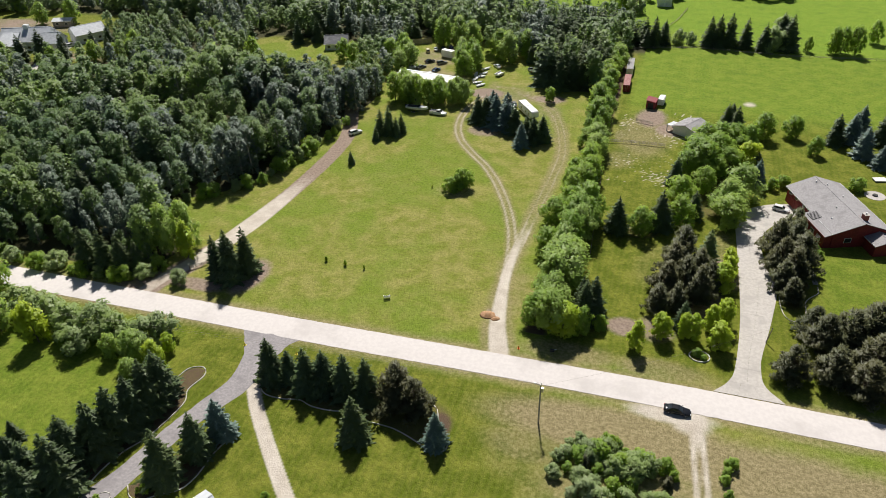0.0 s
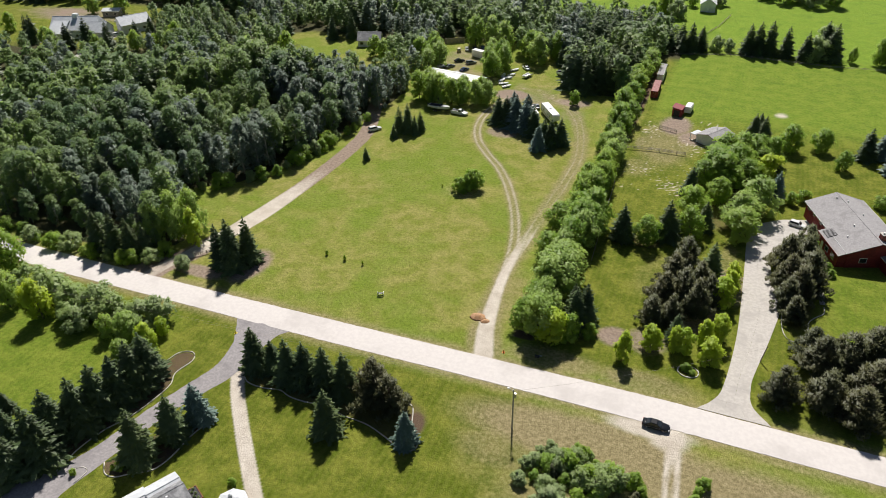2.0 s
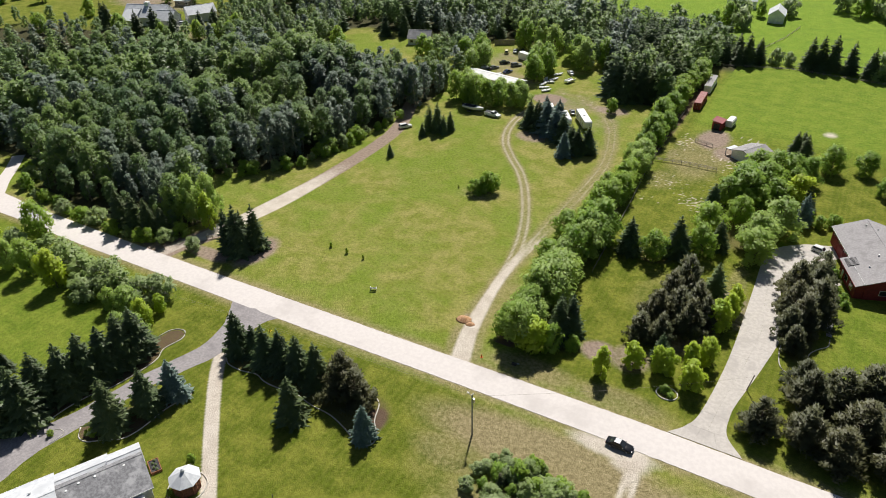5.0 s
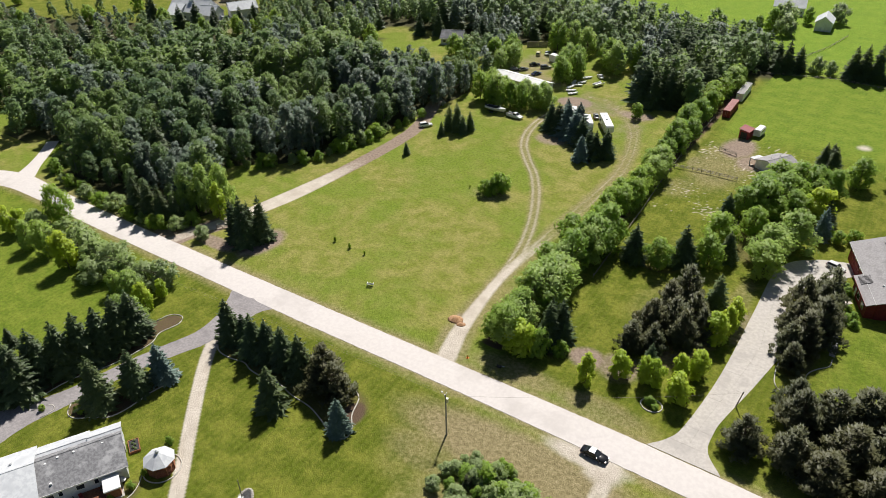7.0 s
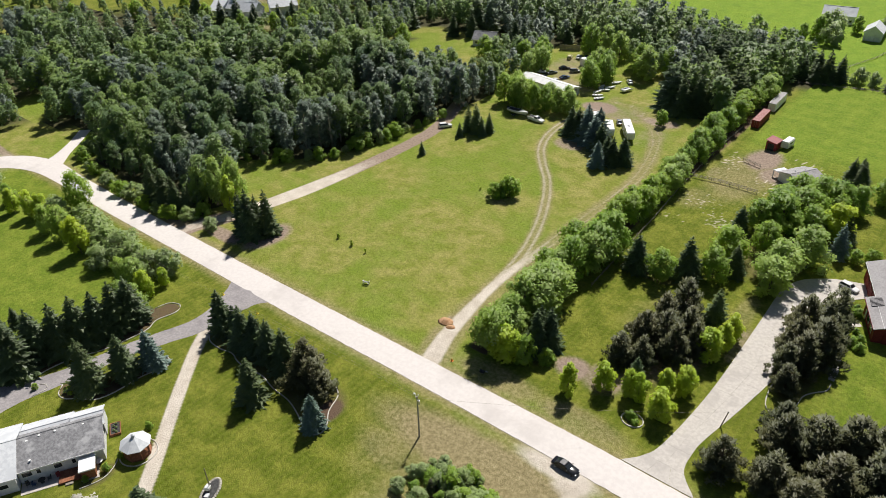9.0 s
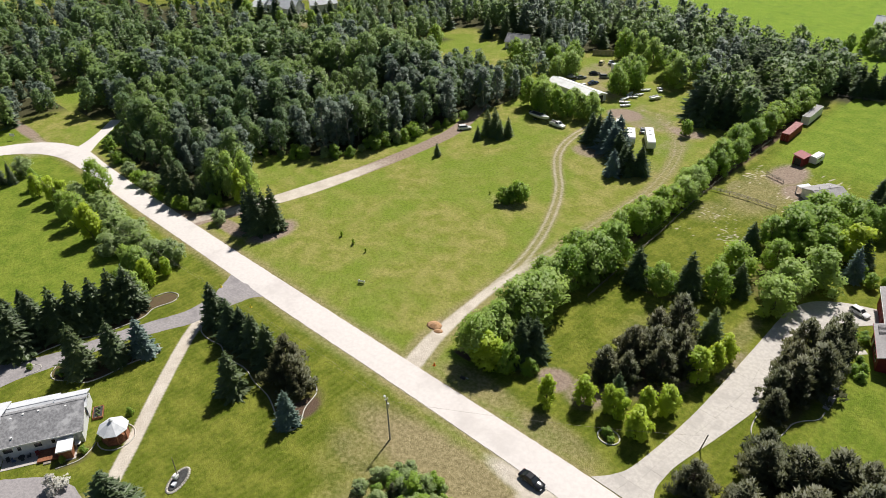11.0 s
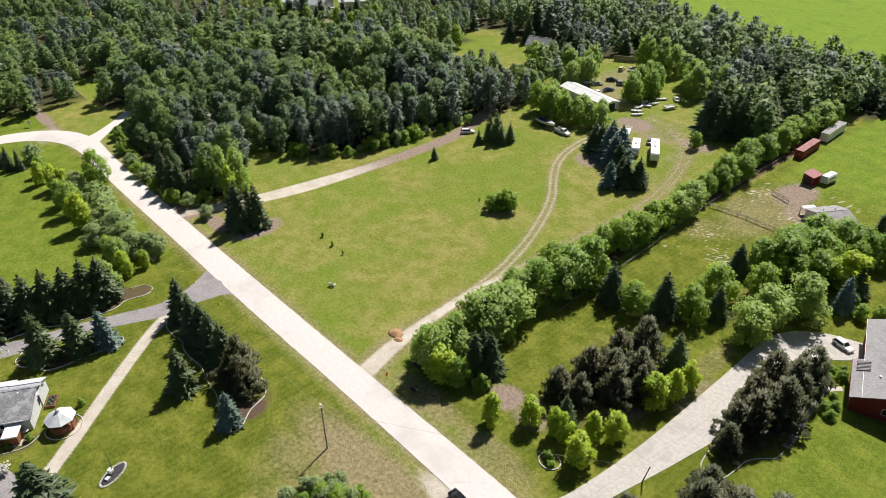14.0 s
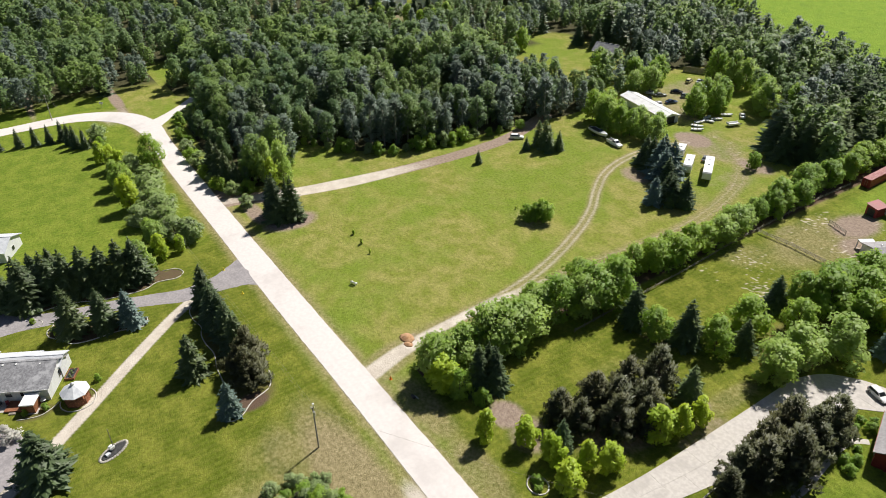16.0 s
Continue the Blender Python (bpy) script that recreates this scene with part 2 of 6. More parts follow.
PATH_S = [(-70.2, 85), (-66.5, 80), (-61.5, 74.3), (-55.5, 67.8), (-48, 60), (-42, 53.5), (-36.5, 47.5), (-30, 40)]
WOOD_W = [(-190, 126), (-174, 113), (-135, 111), (-118, 110.5), (-114, 122), (-121, 130), (-138, 140), (-120.5, 154), (-110.8, 172), (-108.6, 198), (-106.6, 214), (-105, 238),
          (-111, 246), (-126, 249), (-160, 246), (-188, 238), (-212, 222), (-232, 190), (-236, 140), (-214, 118)]
WOOD_N = [(-215, 300), (-168, 296), (-150, 300), (-124, 288), (-112, 312), (-84, 306), (-62, 300), (-48, 262), (-27, 258), (-24, 300), (-10, 318), (-12, 338), (-60, 352), (-110, 360), (-200, 366), (-300, 350), (-300, 318)]
WOOD_FAR = [(-420, 10), (-225, 10), (-218, 60), (-222, 92), (-214, 106), (-238, 118), (-240, 186), (-228, 218), (-262, 208), (-310, 196), (-360, 160), (-420, 125)]
WOOD_MID = [(-195, 272), (-182, 262), (-178, 268), (-190, 290), (-236, 300), (-262, 292), (-236, 268), (-214, 258)]
WOOD_GARDEN = [(-228, 220), (-262, 210), (-310, 198), (-345, 180), (-400, 150), (-420, 190), (-345, 226), (-300, 236), (-264, 236), (-240, 252), (-222, 244)]
WOOD_BACK = [(-460, 260), (-350, 300), (-304, 316), (-300, 350), (-200, 366), (-140, 362), (-140, 392), (-300, 420), (-460, 360)]
WOOD_STRIP = [(-400, 284), (-352, 296), (-300, 310), (-250, 320), (-250, 334), (-300, 324), (-400, 304)]
WOOD_EAST = [(-258, 268), (-246, 256), (-228, 240), (-214, 236), (-192, 246), (-180, 256), (-190, 268), (-214, 256), (-238, 266), (-262, 292), (-240, 306), (-256, 312), (-270, 290)]
YARD_W = [(-114, 240), (-102, 236), (-98, 247), (-106, 254), (-113, 264), (-116, 300), (-126, 292), (-123, 256)]
YARD_N = [(-84, 297), (-62, 283), (-50, 274), (-46, 300), (-70, 308)]
BED_A = [(-69.5, 86.0), (-66.8, 83.6), (-62.9, 83.3), (-59.3, 84.0), (-56.7, 83.2), (-53.1, 83.1), (-49.1, 83.6), (-44.4, 82.7), (-39.4, 82.4), (-34.7, 80.9), (-31.6, 79.5), (-29.7, 79.4), (-28.5, 80.7), (-29.1, 82.7), (-31.4, 85.3), (-32.6, 88.3), (-33.5, 89.7), (-35.8, 90.8), (-38, 91.2), (-50, 91), (-62, 91), (-69.5, 91)]
BED_B = [(-84.6, 52), (-85.0, 57.8), (-84, 63.2), (-81.8, 68.0), (-80.6, 76.5), (-82.0, 80.2), (-81.2, 84.6), (-82.8, 86.7), (-85.4, 85.6), (-86.2, 82.6), (-90, 80), (-92, 62), (-96, 50)]
BED_C = [(-78.3, 57.4), (-76.5, 55.6), (-74.2, 55.6), (-71.7, 57.6), (-69.2, 59.2), (-68.2, 61.8), (-68.0, 64.7), (-68.0, 67.7), (-67.6, 70.0), (-66.6, 72.6), (-67.2, 74.4), (-69.4, 75), (-71.6, 72), (-75, 64)]


def build_ground():
    def axis(a, b, step, far):
        core = np.arange(a, b + step / 2, step)
        ext, d = [], step
        p = 0.0
        while p < far:
            d *= 1.22
            p += d
            ext.append(p)
        return np.concatenate([a - np.array(ext[::-1]), core, b + np.array(ext)])
    xs, ys = axis(-122, 34, 0.58, 2600), axis(46, 240, 0.58, 2600)
    x, y = np.meshgrid(xs, ys)
    z = np.zeros_like(x)

    def soft(d, edge, blur):
        return np.clip(0.5 + (edge - d) / blur, 0, 1)

    masks = {}
    lane, te, tw, ps = (spline(q, 2.0) for q in (LANE, TRACK_E, TRACK_W, PATH_S))
    road = spline(ROAD, 3.0)[:, :2]
    dl, de, dw, dp, dr = near(lane, x, y), near(te, x, y), near(tw, x, y), near(ps, x, y), near(road, x, y)
    ruts = lambda d, gap, wide: np.maximum(soft(np.abs(d - gap), wide, 1.25), 0)
    near_road = np.clip((132 - y) / 22, 0, 1)
    # Lane's pale dirt peaks midway: real dirt, with sunlit brightness put into its colour.
    dirt = np.maximum.reduce([soft(dl, 2.0 + 0.9 * np.exp(-((y - 143) / 22) ** 2), 1.2) * np.clip((182 - y) / 40, 0.05, 1.1) * np.clip((y - 108) / 12, 0.5, 1), soft(de, 1.2 + 0.8 * near_road, 1.6) * np.clip((170 - y) / 34, 0, 1),
                              ruts(de, 0.95, 0.35) * np.clip((175 - y) / 25, 0.55, 0.8), ruts(dw, 0.9, 0.36) * 0.75, soft(dp, 1.35, 0.7)])
    dirt = np.maximum(dirt, soft(np.hypot(x - 12.6, (y - 99.5) * 1.1), 3.6, 4) * 0.9)
    for gx in (-0.9, 0.9):
        dirt = np.maximum(dirt, soft(np.abs(x - 13.4 - (100 - y) * 0.09 - gx), 0.55, 1.3) * (y < 100) * (y > 30) * 0.8)
    dirt = np.maximum(dirt, soft(np.abs(x - 13.4 - (100 - y) * 0.09), 1.6, 1.6) * np.clip((y - 88) / 8, 0, 1) * (y < 101) * 0.75)
    dirt = np.maximum(dirt, 0.8 * soft(np.hypot((x - 27.5) / 3.2, (y - 262) / 2.4), 1.0, 0.6))
    dirt = np.maximum(dirt, 0.75 * soft(np.hypot((x - 9) / 8.5, (y - 100.2) / 2.3), 1.0, 0.8))
    for i, j in zip(*np.nonzero((x > -15) & (x < 12) & (y > 190) & (y < 246))):
        d = noise.noise(Vector((x[i, j] * 1.3, y[i, j] * 1.3, 7.0))) + 0.6 * noise.noise(Vector((x[i, j] * 0.1, y[i, j] * 0.1, 2.0)))
        dirt[i, j] = max(dirt[i, j], min(0.7, max(0.0, (d - 0.2) * 1.8)))
    masks["dirt"] = np.maximum(dirt, soft(dr, 3.6, 1.3) * 0.55)
    brown = np.maximum(soft(dl, 2.6, 1.2), soft(near(lane[:12], x, y), 3.3, 2.0))
    brown = np.maximum(brown, soft(np.hypot((x + 116) / 1.5, y - 108), 3.2, 2.5))
    for cx, cy, rx, ry, a in ((-91, 118, 5, 8, 0.75), (-101, 111.5, 9, 2.6, 0.7), (-58, 215, 7, 5, 0.6), (-66, 248.5, 7, 5, 0.95), (-58, 247, 13, 7, 0.48), (-50, 262, 14, 10, 0.3), (-97, 283, 13, 17, 0.5), (-40, 236, 6, 14, 0.36), (-5, 240, 5.5, 9, 0.75), (2, 231, 6, 6, 0.7), (-14, 223, 2, 5, 0.4),
                              (4.5, 124.5, 5, 5, 0.6), (-2, 123.7, 4, 3.4, 0.8), (16.4, 153.7, 2, 3.5, 0.7), (21, 150, 2.2, 8, 0.5), (11, 140, 8, 11, 0.6), (-30.6, 121, 1.5, 1.5, 0.5), (-42, 248, 7, 4, 0.7), (-88, 262, 14, 9, 0.5), (-285, 262, 8, 5, 0.8), (-325, 282, 42, 12, 0.7), (-250, 246, 16, 8, 0.6),
                              (-216, 97.8, 22, 2.3, 0.8), (-226, 69, 14, 2.2, 0.8), (-188, 256, 12, 5, 0.5)):
        brown = np.maximum(brown, a * soft(np.hypot((x - cx) / rx, (y - cy) / ry), 1.0, 0.7))
    masks["brown"] = brown
    dry = np.maximum(soft(dr, 5.5, 5.0) * 0.75, np.maximum(soft(de, 3.2 + 1.6 * near_road, 3.0), soft(dw, 2.4, 2.2)) * 0.62)
    for cx, cy, rx, ry, a in ((0, 93, 26, 7, 0.9), (-14, 86, 12, 6, 0.55), (10, 79, 26, 12, 0.7), (26, 90, 34, 8, 0.85), (-12, 112, 13, 4.5, 0.6), (6, 112, 12, 4, 0.6), (-55, 172, 8, 6, 0.5), (-60, 145, 22, 12, 0.28), (4, 148, 9, 15, 0.4), (-28, 128, 5, 16, 0.5), (18, 160, 3, 14, 0.5), (-80, 170, 10, 24, 0.3), (-45, 215, 18, 10, 0.45), (-52, 245, 24, 20, 0.35),
                              (-6, 225, 11, 22, 0.6), (-12, 205, 6, 9, 0.5), (-3, 170, 2, 14, 0.35), (-36, 49, 7, 5, 0.7), (-120, 140, 12, 10, 0.3), (34, 102, 20, 3, 0.6), (-12, 82, 14, 8, 0.4)):
        dry = np.maximum(dry, a * soft(np.hypot((x - cx) / rx, (y - cy) / ry), 1.0, 0.9))
    masks["dry"] = dry
    masks["lawn"] = np.clip(soft(y, 99, 2) * soft(x, -8, 14) + soft(-x, 17, 3) * soft(-y, -112, 4) * (y < 330) + 0.8 * soft(x, -190, 30) * soft(-y, -180, 20), 0, 1)
    masks["crop"] = np.maximum.reduce([0.65 * soft(-x, 14, 4) * soft(-y, -246, 20), 0.4 * soft(x, -94, 10) * soft(y, 96, 4), 0.35 * soft(-x, -38, 6) * soft(-y, -126, 8) * soft(y, 176, 8), np.maximum(soft(-y, -338, 14) * soft(-x, 230, 40), soft(-x, -5, 20) * soft(-y, -316, 6))])
    wood = np.zeros_like(x)
    for w in (WOOD_W, WOOD_N, WOOD_FAR, WOOD_MID, WOOD_BACK, WOOD_EAST, WOOD_GARDEN, WOOD_STRIP):
        wood = np.maximum(wood, inside(w, x, y) * 0.85)
    masks["wood"] = wood
    ground_dark = np.zeros_like(x)
    for b in (BED_A, BED_B, BED_C):
        ground_dark = np.maximum(ground_dark, inside([tuple(q) for q in spline(b + [b[0]], 1.0)], x, y) * (0.5 if b is BED_A else 0.65))
    # Darker band of ground along the row of fence trees.
    ground_dark = np.maximum(ground_dark, 0.8 * soft(np.abs(x + 20) / 2.5, 1.0, 0.8) * (y > 116) * (y < 300))
    # Mulch in the beds; under groves and garden trees simply darker ground.
    for cx, cy, rx, ry in ((11, 138, 6.5, 11), (-34.5, 86, 6, 5.5), (-31.6, 85, 2.6, 4.2), (-31.6, 85.4, 2.2, 3.6), (-67, 87, 3, 3), (33, 151, 4, 14), (-51, 50.5, 2, 4), (13.5, 118.2, 1.6, 1.6), (-50.6, 58, 2.9, 2.9), (-3, 163, 6, 3), (16, 187, 8, 14), (-10, 123, 5, 4)):
        ground_dark = np.maximum(ground_dark, (0.75 if cx == -31.6 else 0.5) * soft(np.hypot((x - cx) / rx, (y - cy) / ry), 1.0, 0.5))
    masks["mulch_dark"] = ground_dark
    n, k = x.shape
    idx = np.arange(n * k).reshape(n, k)
    quads = np.stack([idx[:-1, :-1], idx[:-1, 1:], idx[1:, 1:], idx[1:, :-1]], -1).reshape(-1, 4)
    me = bpy.data.meshes.new("ground")
    me.from_pydata(np.stack([x, y, z], -1).reshape(-1, 3).tolist(), [], quads.tolist())
    for name, m in masks.items():
        at = me.attributes.new(name, 'FLOAT', 'POINT')
        at.data.foreach_set("value", m.reshape(-1).astype(np.float32))
    me.materials.append(M_GROUND)
    return tagged(new("ground", me), "mown grass and dry meadow with worn dirt tracks", "ground", kind="structure")


build_ground()
ribbon("road", ROAD, M_ROAD, "pale worn chipseal country road with gravel shoulders", "road", 0.05)
ribbon("road_stub", [(-182, 104, 7), (-187, 110, 4.6), (-193, 117, 4), (-200, 124, 4)], M_ROAD, "pale gravel side track into the woods", "road", 0.03, seed=2)
ribbon("driveway", [(-74.4, 101, 15.5), (-74.2, 97.5, 10.5), (-73.5, 93, 7), (-73.2, 88, 5.4), (-73.3, 84, 5.2), (-75.2, 78.5, 4.6), (-77.5, 72, 4.3), (-79, 65.5, 4.3), (-80.6, 58, 4.6), (-83, 51, 6.5), (-85, 45, 11), (-86, 36, 13), (-87, 20, 10)],
       M_ASPHALT, "grey asphalt driveway curving off the road", "driveway", 0.012, 0.05, seed=3)
ribbon("yard_drive", [(-34, 36, 7), (-40, 43, 8), (-47, 42, 9), (-56, 32, 8), (-64, 20, 7)], M_ASPHALT, "dark asphalt yard below the white house", "driveway", 0.012, 0.08, seed=4)


# ---- trees ----
ICO_V = [(0, 0, 1)] + [(math.cos(k * 1.2566) * 0.894, math.sin(k * 1.2566) * 0.894, 0.447) for k in range(5)] + [(math.cos(k * 1.2566 + 0.628) * 0.894, math.sin(k * 1.2566 + 0.628) * 0.894, -0.447) for k in range(5)] + [(0, 0, -1)]
ICO_F = [(0, 1 + k, 1 + (k + 1) % 5) for k in range(5)] + [(1 + k, 6 + k, 1 + (k + 1) % 5) for k in range(5)] + [(1 + (k + 1) % 5, 6 + k, 6 + (k + 1) % 5) for k in range(5)] + [(11, 6 + (k + 1) % 5, 6 + k) for k in range(5)]
OCT_V = [(1, 0, 0), (0, 1, 0), (-1, 0, 0), (0, -1, 0), (0, 0, 1), (0, 0, -1)]
OCT_F = [(0, 1, 4), (1, 2, 4), (2, 3, 4), (3, 0, 4), (1, 0, 5), (2, 1, 5), (3, 2, 5), (0, 3, 5)]


def unit(q):
    return q / np.maximum(np.linalg.norm(q, axis=1), 1e-6)[:, None]


def leaf_cloud(r, clumps, count, size, long=1.15, up=0.25, squash=0.85, lift=1.0, spiky=False, core=0.7, coarse=False, rough=0.3):
    """Leaf sprays round clumps, given as rows of centre and radius, over a dense twiggy inside of each clump."""
    cl = np.array(clumps)
    pick = r.choice(len(cl), count, p=cl[:, 3] ** 2 / (cl[:, 3] ** 2).sum())
    d = r.normal(size=(count, 3))
    d[:, 2] += up
    d = unit(d)
    p = cl[pick, :3] + d * (cl[pick, 3] * r.uniform(0.72, 1.2, count))[:, None] * np.array([1, 1, squash])
    if spiky:
        a = unit(d * 0.7 + r.normal(0, 0.4, (count, 3)) + [0, 0, 0.5])
        b = unit(np.cross(a, r.normal(size=(count, 3))))
    else:
        nrm = unit(d * 0.8 + r.normal(0, 0.5, (count, 3)) + [0, 0, lift])
        a = unit(np.cross(nrm, r.normal(size=(count, 3))))
        b = np.cross(nrm, a)
    s = (size * r.uniform(0.6, 1.35, count))[:, None]
    a, b = a * s * long, b * s / long
    mid = np.array([cl[:, 0].mean(), cl[:, 1].mean(), cl[:, 2].mean() * 0.8])
    soft = unit(d * 0.5 + unit(p - mid) * 0.6 + r.normal(0, rough, (count, 3)) + [0, 0, 1.0])
    flip = np.sign((np.cross(a, b) * soft).sum(1))[:, None]
    b = b * np.where(flip == 0, 1, flip)
    v = np.stack([p + a, p - a * 0.75 + b, p - a * 0.75 - b], 1).reshape(-1, 3)
    f = np.arange(count * 3).reshape(-1, 3)
    vs, ns, fs, o = [v], [np.repeat(soft, 3, axis=0)], [f], count * 3
    bv, bf = (np.array(OCT_V, float), np.array(OCT_F)) if coarse else (np.array(ICO_V), np.array(ICO_F))
    for c in cl:
        q = bv * r.uniform(0.75, 1.15, (len(bv), 1)) * c[3] * core * np.array([1, 1, squash]) + c[:3]
        vs.append(q)
        ns.append(unit(bv * 0.6 + unit(q - mid) * 0.4 + [0, 0, 0.8]))
        fs.append(bf + o)
        o += len(bv)
    return np.concatenate([np.concatenate(vs), np.concatenate(ns)], 1), np.concatenate(fs)


def broad_tree(seed, h, radius, leaves, size, base=0.25, clumps=16, shape=1.0, full=1.0, coarse=False, small=1.0):
    """Trunk and crown of a broad-leaved tree: limbs lead to clumps of leaves."""
    r = np.random.default_rng(seed)
    g, cl = Geo(), []
    z0 = h * base
    lean = r.normal(0, 0.03 * h, 2)
    top = np.array([lean[0], lean[1], h * 0.86])
    g.tube([(0, 0, -0.1), (lean[0] * 0.3, lean[1] * 0.3, h * 0.3), (lean[0] * 0.7, lean[1] * 0.7, h * 0.6), tuple(top)], [0.018 * h, 0.014 * h, 0.009 * h, 0.004 * h], 6)
    for i in range(clumps):
        u = (i + 0.5) / clumps
        ang = i * 2.4 + r.normal(0, 0.35)
        z = z0 + (h * 0.93 - z0) * u
        prof = math.sin(math.pi * min(1, 0.18 + 0.78 * u)) ** shape
        rad = radius * prof * r.uniform(0.3, 0.9) / full
        c = np.array([math.cos(ang) * rad + lean[0] * u, math.sin(ang) * rad + lean[1] * u, z])
        cr = radius * r.uniform(0.22, 0.46) * (0.65 + 0.4 * prof) * full * small
        cl.append((*c, cr))
        if i % 2 == 0:
            s = np.array([lean[0] * u * 0.6, lean[1] * u * 0.6, max(z - radius * 0.7, h * 0.15)])
            g.tube([tuple(s), tuple((s + c) / 2 + [0, 0, 0.1 * radius]), tuple(c)], [0.006 * h, 0.004 * h, 0.002 * h], 4)
    cl.append((lean[0], lean[1], h * 0.9, radius * 0.38))
    v, f = leaf_cloud(r, cl, leaves, size, coarse=coarse)
    v[:, 2] = np.maximum(v[:, 2], 0.15)
    return g, v, f


def spruce_tree(seed, h, radius, tiers=19, sprays=8):
    """Trunk and crown of a spruce: tiers of drooping branches hung with needle sprays."""
    r = np.random.default_rng(seed)
    g = Geo().tube([(0, 0, -0.1), (0, 0, h * 0.5), (0, 0, h * 0.97)], [0.017 * h, 0.01 * h, 0.002 * h], 6)
    v, n, f = [], [], []

    def face(pts, nrm):
        o = len(v)
        v.extend(pts)
        n.extend([nrm / np.linalg.norm(nrm)] * len(pts))
        f.extend([(o, o + k, o + k + 1) for k in range(1, len(pts) - 1)])

    for t in range(tiers):
        u = t / (tiers - 1)
        z = h * (0.05 + 0.92 * u ** 0.95)
        rad = radius * (1 - u) ** 0.72 * r.uniform(0.84, 1.12) + 0.1
        count = max(5, int(12 * (1 - u) + 5))
        off = r.uniform(0, 6.28)
        for k in range(count):
            ang = off + 2 * math.pi * k / count + r.normal(0, 0.14)
            d = np.array([math.cos(ang), math.sin(ang), 0.0])
            side = np.array([-d[1], d[0], 0.0])
            length = rad * r.uniform(0.7, 1.22)
            p = np.array([0, 0, z + r.normal(0, 0.014 * h)])
            droop = length * r.uniform(0.15, 0.4)
            wide = 0.24 * length + 0.08
            tip = p + d * length - [0, 0, droop * (0.75 if u < 0.6 else 0.3)]
            mid = p + d * length * 0.55 - [0, 0, droop * 0.55]
            for sg in (-1, 1):
                face([p, tip, mid + side * wide * sg - [0, 0, 0.25 * wide]][::sg], d * 0.45 + side * sg * 0.35 + [0, 0, 1.0])
            for _ in range(sprays if u < 0.92 else 3):
                w = r.uniform(0.3, 1.0)
                q = p + (mid - p) * w / 0.55 if w < 0.55 else mid + (tip - mid) * (w - 0.55) / 0.45
                q = q + side * r.normal(0, 0.35) * wide * (1.3 - w) + [0, 0, r.uniform(-0.1, 0.16)]
                a2 = ang + r.normal(0, 0.6)
                e = np.array([math.cos(a2), math.sin(a2), r.uniform(-0.6, 0.25)])
                ln = (0.2 * radius + 0.1) * r.uniform(0.5, 1.0) * (1 - 0.45 * u)
                s2 = np.array([-e[1], e[0], 0]) * ln * 0.36
                face([q - e * ln * 0.3 + s2, q - e * ln * 0.3 - s2 + [0, 0, 0.08], q + e * ln], d * 0.45 + e * 0.25 + np.array([0, 0, 1.05]) + r.normal(0, 0.34, 3))
    for k in range(5):
        a2 = k * 1.26
        q = np.array([0, 0, h * 0.93])
        face([q, q + [math.cos(a2) * 0.16, math.sin(a2) * 0.16, 0.1], q + [0, 0, h * 0.075]], np.array([math.cos(a2), math.sin(a2), 0.5]))
    return g, np.concatenate([np.array(v), np.array(n)], 1), np.array(f)


def pine_tree(seed, h, radius, leaves=4400, size=0.24, base=0.12):
    """Trunk and crown of a pine: whorls of rising limbs that end in needle tufts, with gaps between them."""
    r = np.random.default_rng(seed + 50)
    lean = r.normal(0, 0.03 * h, 2)
    g = Geo().tube([(0, 0, -0.1), (lean[0] * 0.5, lean[1] * 0.5, h * 0.5), (lean[0], lean[1], h * 0.94)], [0.02 * h, 0.013 * h, 0.003 * h], 6)
    cl = []
    for t in range(11):
        u = t / 10
        reach = radius * (1.0 - 0.82 * u ** 1.25) * r.uniform(0.8, 1.1)
        count = max(2, round(7 * (1 - u) + 1.5))
        off = r.uniform(0, 6.28)
        for k in range(count):
            ang = off + 2 * math.pi * k / count + r.normal(0, 0.25)
            q = reach * r.uniform(0.65, 1.1)
            z = h * (base + (0.86 - base) * u) + r.normal(0, 0.03 * h)
            root = np.array([lean[0] * u, lean[1] * u, z - 0.25 * q])
            end = root + [math.cos(ang) * q, math.sin(ang) * q, 0.35 * q]
            g.tube([tuple(root), tuple(end)], [0.006 * h, 0.002 * h], 3)
            cl.append((*end, radius * r.uniform(0.15, 0.25)))
            if q > radius * 0.55:
                cl.append((*(root * 0.45 + end * 0.55), radius * r.uniform(0.14, 0.22)))
    cl += [(lean[0], lean[1], h * 0.93, radius * 0.16), (lean[0], lean[1], h * 0.86, radius * 0.22)]
    v, f = leaf_cloud(r, cl, leaves, size, 1.5, 0.5, 0.8, 0.7, True, 0.55, True, 0.25)
    v[:, 2] = np.maximum(v[:, 2], 0.1)
    return g, v, f


